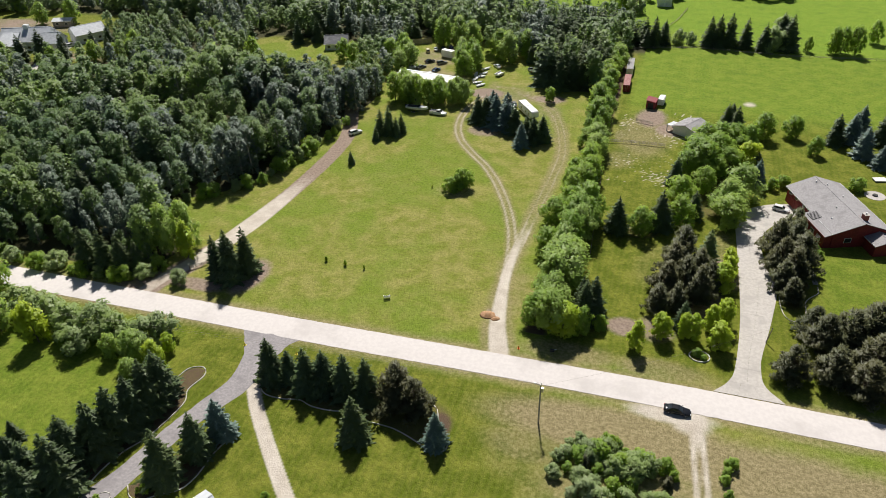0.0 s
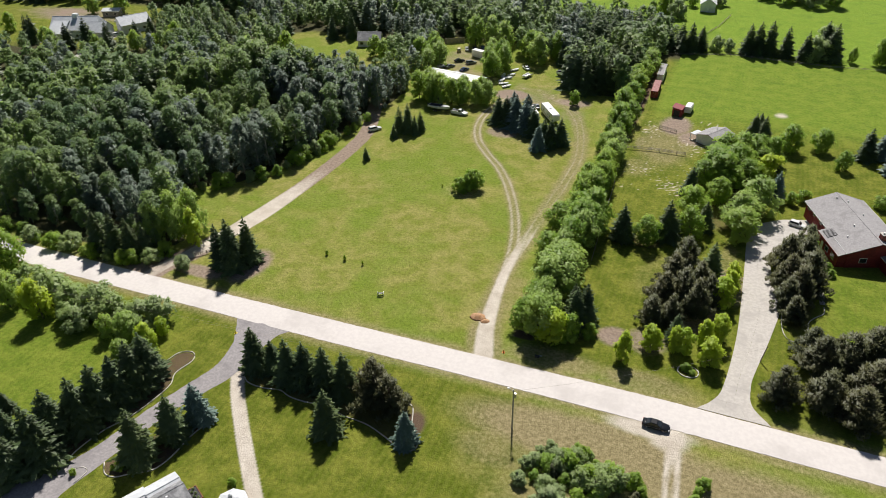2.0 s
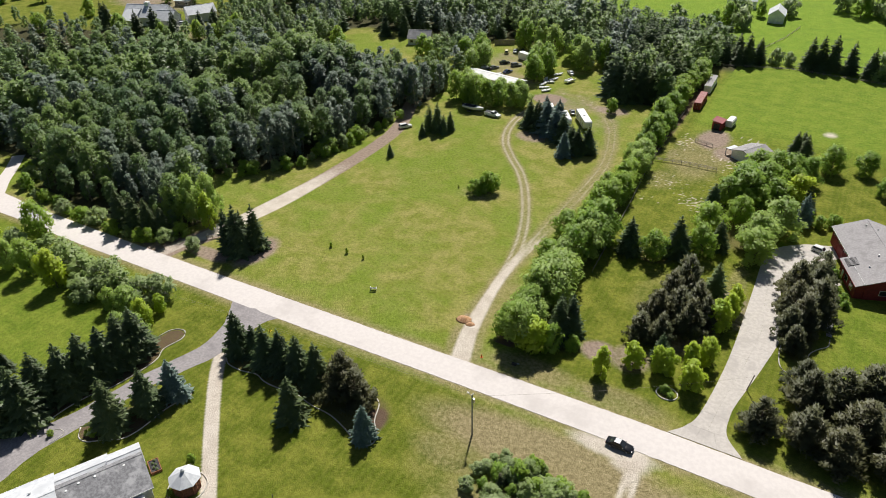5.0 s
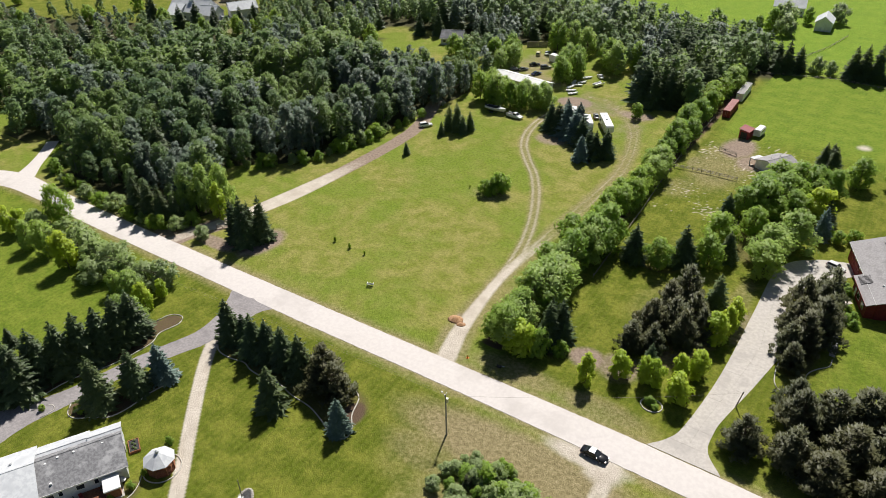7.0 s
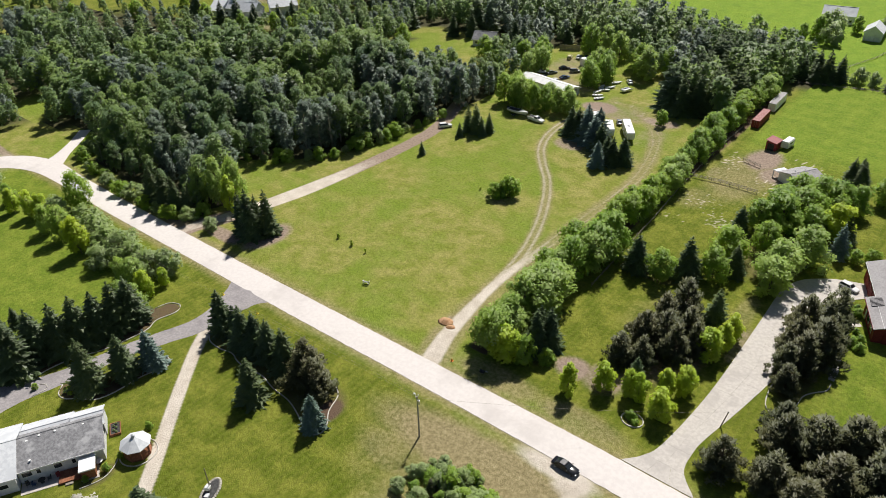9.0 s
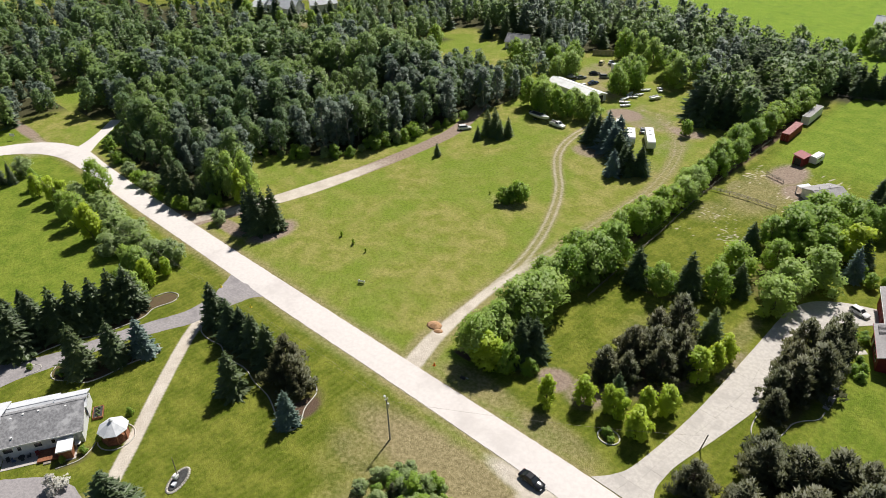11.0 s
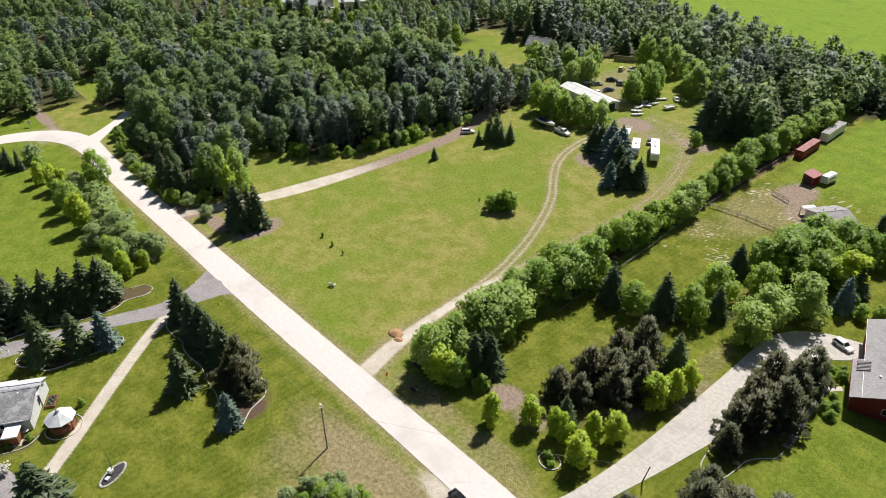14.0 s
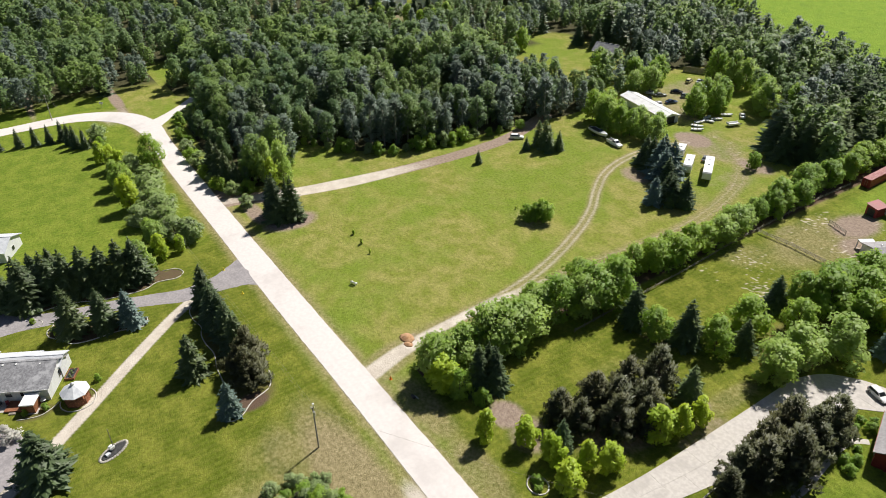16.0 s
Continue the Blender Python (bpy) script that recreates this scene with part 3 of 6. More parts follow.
class Kind:
    """A kind of tree: some built examples, at the height of 1, that are copied to their places."""
    def __init__(self, name, category, makes, leaf, bark, group, sparse=None):
        self.sparse = [(v, f) for _, v, f in sparse] if sparse else None
        self.name, self.category, self.leaf, self.bark, self.group, self.count = name, category, leaf, bark, group, 0
        self.made = []
        for g, v, f in makes:
            self.made.append((g.mesh("trunk", bark, True), as_mesh("crown", v[:, :3].tolist(), f.tolist(), leaf, False, v[:, 3:].tolist() if v.shape[1] == 6 else None), v, f))

    def put(self, x, y, h, label, wide=1.0, pick=None, turn=None, name=None, group=None):
        """A tree of h times its example's height, wide times its width."""
        k = (self.count if pick is None else pick) % len(self.made)
        self.count += 1
        m = pose(x, y, 0, 0, 0, rnd.uniform(0, 360) if turn is None else turn) @ Matrix.Diagonal((h * wide, h * wide, h, 1))
        ob = thing(name or self.name, label, self.category, m, self.group if group is None else group)
        trunk, crown = self.made[k][:2]
        part("trunk", trunk, None, ob)
        part("crown", crown, None, ob)
        return ob


def scaled(makes):
    out = []
    for g, v, f, h in makes:
        g.v = [(a / h, b / h, c / h) for a, b, c in g.v]
        out.append((g, np.concatenate([v[:, :3] / h, v[:, 3:]], 1), f))
    return out


ASPEN = Kind("aspen_tree", "tree", scaled([(*broad_tree(20 + i, 15, 3.9, 1350, 0.31, 0.14, 42, 0.45, 1.1, True, 0.72), 15) for i in range(6)]), M_ASPEN, M_PALEBARK, "trees of the wood",
             scaled([(*broad_tree(20 + i, 15, 3.9, 290, 0.54, 0.2, 27, 0.45, 1.1, True, 0.88), 15) for i in range(7)]))
SILVER = Kind("poplar_tree", "tree", scaled([(*broad_tree(40 + i, 15, 3.0, 1250, 0.29, 0.08, 38, 0.5, 1.1, True, 0.75), 15) for i in range(4)]), M_SILVER, M_PALEBARK, "trees of the wood",
              scaled([(*broad_tree(40 + i, 15, 3.0, 310, 0.5, 0.12, 25, 0.5, 1.1, True, 0.9), 15) for i in range(4)]))
ASH = Kind("ash_tree", "tree", scaled([(*broad_tree(60 + i, 9, 4.0, 1950, 0.26, 0.1, 34, 0.6, 1.0, True, 0.85), 9) for i in range(6)]), M_ASH, M_BARK, "broad-leaved trees along the fence")
PALE = Kind("pale_ash_tree", "tree", scaled([(*broad_tree(70 + i, 9, 4.0, 2300, 0.25, 0.08, 38, 0.5, 1.0, True, 0.82), 9) for i in range(4)]), M_LIGHT, M_BARK, "broad-leaved trees along the fence")
LIME = Kind("maple_sapling", "tree", scaled([(*broad_tree(80 + i, 6, 2.4, 1300, 0.22, 0.1, 20, 0.6, 1.0), 6) for i in range(4)]), M_LIME, M_BARK, "young maples")
SPRUCE = Kind("spruce_tree", "tree", scaled([(*spruce_tree(100 + i, 11, 3.9), 11) for i in range(5)]), M_SPRUCE, M_BARK, "spruces",
              scaled([(*spruce_tree(100 + i, 11, 3.5, 11, 2), 11) for i in range(3)]))
BLUE = Kind("blue_spruce_tree", "tree", scaled([(*spruce_tree(110 + i, 9, 3.4, 19, 10), 9) for i in range(3)]), M_BLUE, M_BARK, "blue spruces")
PINE = Kind("pine_tree", "tree", scaled([(*pine_tree(120 + i, 10, 3.9), 10) for i in range(5)]), M_PINE, M_BARK, "pines")
YOUNG = Kind("spruce_tree", "tree", scaled([(*spruce_tree(115 + i, 9, 2.7, 15, 6), 9) for i in range(2)]), M_YOUNG, M_BARK, "young spruces")
WILLOW = Kind("willow_bush", "bush", scaled([(*broad_tree(140 + i, 4, 2.5, 1000, 0.2, 0.06, 16, 0.5), 4) for i in range(3)]), M_GREYLEAF, M_BARK, "bushes along the road")
BUSH = Kind("green_bush", "bush", scaled([(*broad_tree(150 + i, 4, 2.4, 900, 0.22, 0.05, 14, 0.5), 4) for i in range(3)]), M_ASH, M_BARK, "bushes along the road")

# planted spruces south of the road
L_SP = "dark green spruce with drooping branches in a mulched bed"
for x, y, h in ((-67.2, 87.6, 10.8), (-63.6, 88.4, 8), (-59.0, 87.0, 10.8), (-55.4, 87.6, 10.6), (-51.0, 87.6, 10.8), (-46.8, 88.0, 10.6)):
    SPRUCE.put(x, y, h, L_SP, 0.94, group="spruces in the roadside bed")
SPRUCE.put(-45.2, 78.4, 10.4, "spruce standing alone on the lawn with yellowish tips", 0.95)
BLUE.put(-30.6, 81.0, 8.2, "silvery blue spruce inside a kerbed bed tip", 0.85)
PINE.put(-40.6, 87.8, 11, "dark brownish pine beside the spruces", 1.05)
PINE.put(-36.6, 87.0, 9.4, "dark brownish pine beside the spruces", 1.0)
for x, y, h in ((-87.5, 53.5, 14), (-89.6, 58.6, 12.3), (-87.4, 62.4, 12.6), (-86.2, 66.2, 13), (-85.2, 70, 12.4), (-84.8, 73.8, 12.8), (-84.4, 77.0, 12.4), (-94.5, 54.0, 9.5), (-90, 49, 12), (-93, 60, 8)):
    SPRUCE.put(x - 0.8, y, h * 0.98, "dark spruce in a dense row beside the driveway", 0.96, group="spruces along the driveway")
for x, y, h in ((-72.8, 60.4, 12.4), (-70.2, 66.6, 10.8)):
    SPRUCE.put(x, y, h, "broad spruce in the kerbed bed by the driveway", 0.88)
BLUE.put(-68.8, 71.6, 9.6, "bluish spruce at the end of a kerbed bed", 0.86)
SPRUCE.put(-33.0, 50.0, 11.5, "large spruce beside the gravel yard", 1.25)
for x, y, h in ((-97.4, 115.4, 12.2), (-93.6, 115.2, 14.6), (-91.6, 119.4, 13), (-96.6, 119.6, 10)):
    SPRUCE.put(x, y, h, "dark spruce in a clump beside the dirt lane", 0.74)
WILLOW.put(-105.6, 111, 3.6, "grey-green bush at the lane's mouth", 1.0)

# small spruces at the head of the field, and the bushes in it
for x, y, h in ((-90.8, 198.6, 5), (-91.2, 204, 9), (-88, 204, 10.5), (-85.4, 203.6, 6.8), (-84.8, 207, 7), (-89.4, 206.5, 8), (-91.6, 180.4, 4.6)):
    YOUNG.put(x, y, h, "young spruce standing in the meadow", 1.0, group="young spruces")
for x, y, h, w in ((-53.4, 174.2, 6.0, 0.8), (-55.8, 171.6, 4.2, 1.0), (-54.6, 173.0, 5.0, 0.7)):
    BUSH.put(x, y, h, "wild green bush in the meadow", w, name="meadow_bush")
for x, y, h in ((-75.4, 129, 1.5), (-70, 128.5, 1.6), (-64.8, 128.2, 1.3), (-62.2, 172.3, 1.0)):
    LIME.put(x, y, h, "small planted sapling in the meadow", 0.7, name="sapling", group="small saplings")

# spruces by the campers
for x, y, h in ((-62, 222, 10), (-58.8, 221, 10.6), (-55.2, 220.4, 11.6), (-51.6, 221.4, 12), (-51, 217.5, 11), (-47.6, 215.4, 10), (-57.5, 224.5, 11)):
    (BLUE if h > 10.6 else SPRUCE).put(x, y, h, "tall bluish spruce in the clump by the campers", 1.05, group="spruces by the campers")
BLUE.put(-43.2, 205.6, 8.6, "silvery blue spruce in front of the clump", 0.95, group="spruces by the campers")
for x, y, h in ((-40, 209, 9.4), (-37.4, 211.2, 9.6), (-42.6, 210.4, 9)):
    SPRUCE.put(x, y, h, "dark spruce in front of the campers", 1.0, group="spruces by the campers")
BUSH.put(-41.5, 245.8, 5.5, "small green tree by the yard track", 0.6)

# row of trees along the east fence
yy = 118.0
while yy < 302:
    h = rnd.uniform(9.8, 12.0) if yy < 166 else rnd.uniform(6.6, 10.0)
    (PALE if yy < 146 or rnd.random() < 0.2 else ASH).put(-20.4 + rnd.uniform(-1.6, 1.6) + (2.6 if yy < 126 else 2.2 if yy < 166 else 0) - (3.0 if yy > 240 else 0), yy, h, "leafy ash tree in a row along the fence", rnd.uniform(0.8, 1.15))
    if rnd.random() < 0.55:
        ASH.put(-23.4 + rnd.uniform(-1, 1) + (3 if yy < 130 else 0), yy + 2.0, h * 0.75, "smaller ash tree in the row along the fence", rnd.uniform(0.9, 1.1))
    yy += rnd.uniform(4.2, 6.6)
LIME.put(-14.5, 117.4, 8.6, "bright green ash at the end of the row", 1.0)
PALE.put(-17.5, 121.5, 9.6, "leafy pale ash at the end of the row", 1.0)
for x, y, h in ((-10.6, 123.4, 11), (-9.0, 126, 10.6), (-11.6, 126.4, 9.5)):
    SPRUCE.put(x, y, h, "dark spruce beside the row of ash trees", 0.85)
BUSH.put(-10.4, 118.6, 6.5, "green shrubby tree beside dark spruces", 0.6)
BUSH.put(-6.9, 121.6, 3.6, "low green shrub at the edge of the lawn", 0.8)

# trees of the east garden
for x, y, h in ((-8.1, 162.2, 10.4), (2.3, 166.8, 11.2)):
    SPRUCE.put(x, y, h, "dark spruce on the garden lawn", 1.0)
for x, y, h, w in ((-2.2, 162.2, 8, 0.85), (7.5, 169.4, 8.4, 0.9), (6.7, 180.2, 8.8, 1.05), (19.6, 171.8, 9, 1.0), (19.0, 179.0, 9.6, 1.05), (22.9, 187.7, 10.4, 1.0), (24.2, 204.3, 9.6, 0.95), (12.9, 199.4, 10.6, 1.1), (11, 203, 10, 1.05),
                   (7.6, 197, 8.6, 0.9), (16.4, 207, 10.4, 1.1), (19.5, 201, 9, 1.0), (22.6, 212, 8, 0.9), (30.4, 231, 8.4, 1.0), (39, 234.6, 7, 1.0), (44.8, 223, 6, 0.8), (12.5, 189, 8, 0.9), (25, 221, 8, 1.0), (12.4, 213, 10, 1.1), (16, 218.5, 9, 1.0), (20.4, 216.4, 9.6, 1.0), (10.4, 208, 9, 1.0)):
    (LIME if (x, y) == (24.2, 204.3) else PALE if (x > 13 and y < 195) else ASH).put(x, y, h * 1.06, "full-crowned green tree in the garden", w * 1.05, name="garden_tree", group="garden trees")
BLUE.put(27.2, 197.0, 9, "blue spruce between the garden trees", 0.8)
for x, y, h in ((10.6, 174, 8.5), (5, 192, 9), (27, 204, 8), (19.4, 239.4, 8), (22.4, 236.6, 8.6), (21, 243, 7)):
    SPRUCE.put(x, y, h, "dark spruce among garden trees", 1.0)
for x, y, h in ((51.6, 233, 10.4), (56.6, 236, 10), (60.8, 246, 9), (58.6, 225.4, 10), (65, 236.6, 10.4), (62.2, 218.6, 7.6), (68, 228, 10)):
    (SPRUCE if h > 10.1 else BLUE).put(x, y, h, "bluish spruce in the windbreak of the far lawn", 1.0, group="windbreak spruces")
BUSH.put(53.7, 202, 3.8, "low rounded shrub on the lawn", 1.0)
for x, y in ((31, 196.5), (28.2, 199.5), (34.2, 199)):
    BUSH.put(x, y, 3.4, "rounded shrub beside the house", 0.9)

# pine grove west of the concrete drive
for x, y, h, w in ((4.4, 130.6, 7.6, 0.9), (8.2, 132.4, 7.4, 0.8), (9.4, 139.4, 9.8, 0.85), (5.2, 138, 9.2, 0.85), (8.4, 151.4, 10.6, 0.8), (12.4, 144.6, 9.4, 0.8), (12.8, 137, 9.6, 0.8), (7, 145, 9.6, 0.85), (14.6, 141, 8.6, 0.7)):
    PINE.put(x, y, h * 1.05, "dark pine in a dense grove", w * 1.2, group="pine grove")
YOUNG.put(14.3, 153.9, 9.4, "yellowish green spruce at the edge of the pines", 1.1)
SPRUCE.put(9.8, 126.6, 7.4, "small dark spruce before the pine grove", 0.85)
for x, y, h, w in ((0.8, 116.9, 6.4, 0.7), (5.6, 122.2, 5.4, 0.95), (10.2, 123.4, 5.6, 0.65), (12.1, 123.2, 5.6, 0.7), (15.4, 127.0, 5.6, 0.8), (17.2, 121.7, 5.8, 1.0), (18.4, 130, 6, 0.85), (17.7, 142.2, 6.4, 1.0), (18.8, 146, 6, 0.8), (19.2, 151, 5.6, 0.8)):
    LIME.put(x, y, h * 1.2, "light yellow-green young maple", w * 0.95)

# pines east of the concrete drive
for x, y, h, w in ((30.2, 116.6, 8.2, 0.9), (32.4, 142.5, 6.4, 0.85), (32.6, 149.4, 9.6, 0.85), (34.8, 155.4, 10.6, 0.85), (30.4, 161.2, 10.4, 0.8), (34.2, 167, 10.2, 0.8), (30.4, 153.6, 9.6, 0.75), (34, 161, 10.6, 0.8), (30.9, 147, 7.6, 0.75), (37.4, 127.6, 9, 0.95), (41.8, 129, 9.4, 1.0), (46.8, 132, 10, 0.95), (38, 117.6, 8.4, 1.0),
                   (45.6, 122.4, 9.6, 1.0), (35.6, 132, 7.4, 0.9), (43, 115, 8.6, 1.0), (52, 128, 10, 1.0), (52, 117, 9, 1.0), (58, 122, 10, 1), (54, 137.5, 9.6, 1.0), (50.5, 133, 9.6, 0.9)):
    PINE.put(x, y, h * 1.08, "dense dark pine beside the concrete drive", w * 1.25, group="pines by the drive")

# bushes in the southern foreground and along the road
for i in range(58):
    a, q = rnd.uniform(0, 6.28), math.sqrt(rnd.random())
    x, y = 1.2 + math.cos(a) * q * 11.0, 82.6 + math.sin(a) * q * 8.6
    (PINE if i % 12 == 0 else BUSH if i % 3 == 0 else WILLOW).put(x, y, rnd.uniform(1.5, 3.8) * (1.35 - 0.6 * q), "wild bush in the rough grass", 0.95, name="wild_bush", group="wild bushes")
for i in range(5):
    BUSH.put(rnd.uniform(17, 20), rnd.uniform(76, 92), rnd.uniform(1.2, 2.4), "low wild bush on the dry verge", 1.0, name="wild_bush", group="wild bushes")
for x, y, h, k in ((-144.6, 95.2, 9.5, 0), (-133, 84, 8, 0), (-122, 83.4, 8.5, 0), (-149, 86, 6, 0), (-111, 89.4, 6, 1), (-98.4, 89.6, 5.6, 1), (-97.4, 93.2, 4.6, 1), (-97.6, 84.4, 6.6, 0), (-112, 83.4, 4.6, 1), (-88, 79.4, 6, 0),
                   (-139.6, 83, 6.6, 0), (-158.6, 82.6, 6, 0), (-152, 84.5, 6.4, 0), (-123, 89.2, 5.6, 1), (-117, 88.4, 5.4, 1), (-106, 88.8, 5.2, 1), (-128, 89.6, 5.4, 1), (-134, 91, 5, 1), (-103, 84, 5, 0), (-92, 84, 5.6, 0),
                   (-165, 84, 5, 0), (-178, 85.2, 4.4, 1), (-94.6, 79.4, 4.6, 0), (-146, 89, 5, 1), (-92.5, 89, 4, 0)):
    (WILLOW if k else (ASH, PALE, LIME)[int(-x) % 3]).put(x, y, h * 1.25, "grey-green willow bush in the roadside hedge" if k else "green tree in the roadside hedge", 1.0 if k else 0.75, name="hedge_willow" if k else "hedge_tree", group="roadside hedge")
for x, y, h in ((-187, 62, 7), (-186, 66.8, 7), (-185, 71, 7), (-184.8, 75, 7.6), (-180, 76.5, 8), (-176, 77.8, 8.2), (-173.8, 80.2, 7.2), (-188, 56, 7)):
    SPRUCE.put(x, y, h, "slim young spruce in a row by the road bend", 0.7, group="young spruce row")
for x, y, h in ((-99, 52, 6), (-102, 56, 6.5), (-105, 60, 5)):
    SPRUCE.put(x, y, h, "spruce beside the neighbouring house", 1.0)

# edge trees of the wood by the lane
for x, y, h in ((-121.5, 111, 11), (-126, 110.4, 12), (-118, 112.5, 9), (-131, 110, 12)):
    SPRUCE.put(x, y, h, "spruce at the edge of the wood", 0.85)
for x, y, h in ((-116.0, 121.2, 14), (-112.4, 124.6, 14), (-119.4, 117.6, 12), (-109.6, 120.4, 11)):
    (PALE, LIME)[h == 11].put(x, y, h, "light green poplar at the corner of the wood", 0.58, name="poplar_tree", group="light poplars")

under = spline([(-183, 118), (-172, 109.5), (-150, 108), (-135, 107.5), (-118, 107.8), (-113.5, 114)], 4.2)[::1].tolist() + spline([(-124, 131), (-137, 139), (-121, 152), (-110, 170), (-107.6, 190), (-106, 208)], 3.8).tolist()
for i, (x, y) in enumerate(under):
    (BUSH, WILLOW, BUSH)[i % 3].put(x + rnd.uniform(-1.2, 1.2), y + rnd.uniform(-1, 1), rnd.uniform(2.2, 4.6), "undergrowth bush at the edge of the wood", rnd.uniform(0.8, 1.1), name="undergrowth_bush", group="undergrowth")

# far trees beyond the pasture
for x, y, h in ((12.7, 324.9, 13), (16.4, 325.8, 14), (20.8, 326.8, 14.5), (27.2, 325.9, 13), (34.6, 323.8, 12), (44.5, 326.1, 15.5), (41.4, 331.4, 15), (-14, 322, 12), (-10, 320, 13), (-6, 323, 11)):
    SPRUCE.put(x, y, h, "dark spruce beyond the pasture fence", 0.9, group="far spruces")
for x, y, h in ((37.8, 324.5, 9.5), (41.4, 325.4, 8), (-27.4, 319.6, 6), (-21.4, 321.0, 7), (-14.3, 322.6, 6), (-7.1, 324.3, 5.5), (-0.0, 326.0, 6.5), (5.2, 327.2, 5), (41.8, 333.5, 12)):
    WILLOW.put(x, y, h, "grey-green willow beyond the pasture fence", 0.8, name="willow_tree", group="far trees")
for x, y, h in ((52.0, 327.1, 6.5), (61.9, 326.4, 11), (70.1, 326.9, 12), (65, 328, 11), (80, 345, 10)):
    ASH.put(x, y, h, "green tree beyond the pasture fence", 0.7, group="far trees")
for x, y, h in ((-22, 372, 9), (-30, 378, 10), (-26, 385, 11), (-34, 370, 8), (-6, 404, 9), (-18, 396, 8), (24.7, 414.9, 12), (30.6, 422.0, 13), (38.4, 412.0, 11), (44.3, 423.3, 12), (16.7, 422.9, 11), (48.4, 416.0, 12)):
    (WILLOW if int(h) % 2 else ASH).put(x, y, h, "grey-green tree at the far farmyard", 0.85, name="farm_tree", group="far trees")

# trees round the yard of old cars
for x, y, h in ((-88.5, 231, 11), (-84, 232.5, 9), (-80, 233.5, 8.6), (-75.6, 235, 8.6), (-71.4, 236.4, 8.4), (-92, 232, 10), (-97, 232.6, 10), (-95, 238, 10), (-90, 238, 8), (-82, 240, 8), (-76, 242, 7.5),
                (-79, 263.4, 10), (-82, 268, 10), (-77.4, 272, 10), (-83.6, 274.6, 9.6), (-80.4, 279, 10), (-86, 283, 9), (-66.4, 285, 12), (-72, 290, 11), (-60, 292, 11), (-104, 268, 10), (-108, 274, 10), (-111, 280, 10), (-106, 262, 9), (-112, 268, 11),
                (-100, 300, 12), (-93, 302, 12), (-86, 300, 11)):
    (PALE if rnd.random() < 0.45 else ASH).put(x, y, h * 1.08, "green tree round the yard of old cars", 0.8, group="yard trees")
for x, y, h in ((-40.4, 258.6, 14), (-44, 262, 14), (-36, 262, 14.5), (-38, 267, 14), (-32.6, 264, 13), (-42, 269, 15), (-34, 271, 15)):
    SPRUCE.put(x, y, h, "tall dark spruce at the end of the yard", 0.9, group="yard spruces")

# trees round the far house
for x, y, h in ((-268, 240, 14), (-262, 246, 11), (-276, 236, 12), (-250, 252, 11), (-246, 258, 12), (-300, 238, 13), (-306, 240, 12), (-240, 250, 10), (-256, 240, 9)):
    SPRUCE.put(x, y, h, "dark spruce round the far white house", 0.95, group="far garden spruces")
for x, y, h in ((-290, 236, 9), (-282, 232, 9), (-258, 236, 8), (-244, 244, 9), (-234, 246, 8), (-298, 292, 12), (-312, 286, 11), (-228, 250, 9), (-236, 262, 9)):
    ASH.put(x, y, h, "green garden tree near the far house", 0.85, group="far garden trees")


for i in range(26):
    x, y = rnd.uniform(-430, -318), rnd.uniform(150, 320)
    if y < 150 + (-x - 300) * -0.4 + 60:
        continue
    (SPRUCE if i % 3 == 0 else ASH).put(x, y, rnd.uniform(7, 12), "dark spruce on a distant lawn" if i % 3 == 0 else "green tree on a distant lawn", 0.9, group="distant lawn trees")
for x, y, h in ((-120, 258, 9), (-128, 266, 10), (-136, 272, 9), (-158, 292, 12), (-135, 294, 12), (-166, 288, 11), (-174, 262, 10), (-128, 280, 11)):
    (SPRUCE if h > 10 else ASH).put(x, y, h, "tree beside the woodland clearing", 0.85, group="clearing trees")


# ---- woods ----
def dead_tree(x, y, h, seed):
    """A bare grey tree: a trunk that forks into fine upward branches."""
    r = np.random.default_rng(seed)
    ob = thing("dead_tree", "bare grey dead tree among green aspens", "tree", pose(x, y, 0), "dead trees")
    part("trunk", Geo().tube([(0, 0, -0.1), (0.2, 0.1, h * 0.5), (0.1, 0.3, h * 0.9)], [0.2, 0.14, 0.05], 6), M_PALEBARK, ob)
    g = Geo()
    for k in range(26):
        a, z = k * 2.4, h * (0.3 + 0.6 * k / 26)
        q = (1.0 - 0.6 * k / 26) * r.uniform(1.6, 2.8)
        tip = np.array([math.cos(a) * q, math.sin(a) * q, z + q * r.uniform(0.7, 1.2)])
        mid = np.array([math.cos(a) * q * 0.5, math.sin(a) * q * 0.5, z + q * 0.4])
        g.tube([(0.1, 0.1, z), tuple(mid), tuple(tip)], [0.07, 0.05, 0.02], 3)
        for _ in range(3):
            g.tube([tuple(mid), tuple(mid + r.normal(0, 0.5, 3) + [0, 0, 0.9])], [0.035, 0.015], 3)
    part("branches", g, M_PALEBARK, ob)


for x, y, h in ((-180.4, 160.8, 14.5), (-176.9, 164.0, 13.6), (-183.1, 157.9, 13.0)):
    dead_tree(x, y, h, int(h * 10))


def scatter(poly, gap, seed):
    r = np.random.default_rng(seed)
    p = np.array(poly)
    out = []
    for gx in np.arange(p[:, 0].min(), p[:, 0].max(), gap):
        for gy in np.arange(p[:, 1].min(), p[:, 1].max(), gap):
            q = (gx + r.uniform(-0.45, 0.45) * gap, gy + r.uniform(-0.45, 0.45) * gap)
            if inside(poly, *np.array(q)):
                out.append((*q, r.uniform(0.62, 1.15), int(r.integers(0, 100))))
    return out


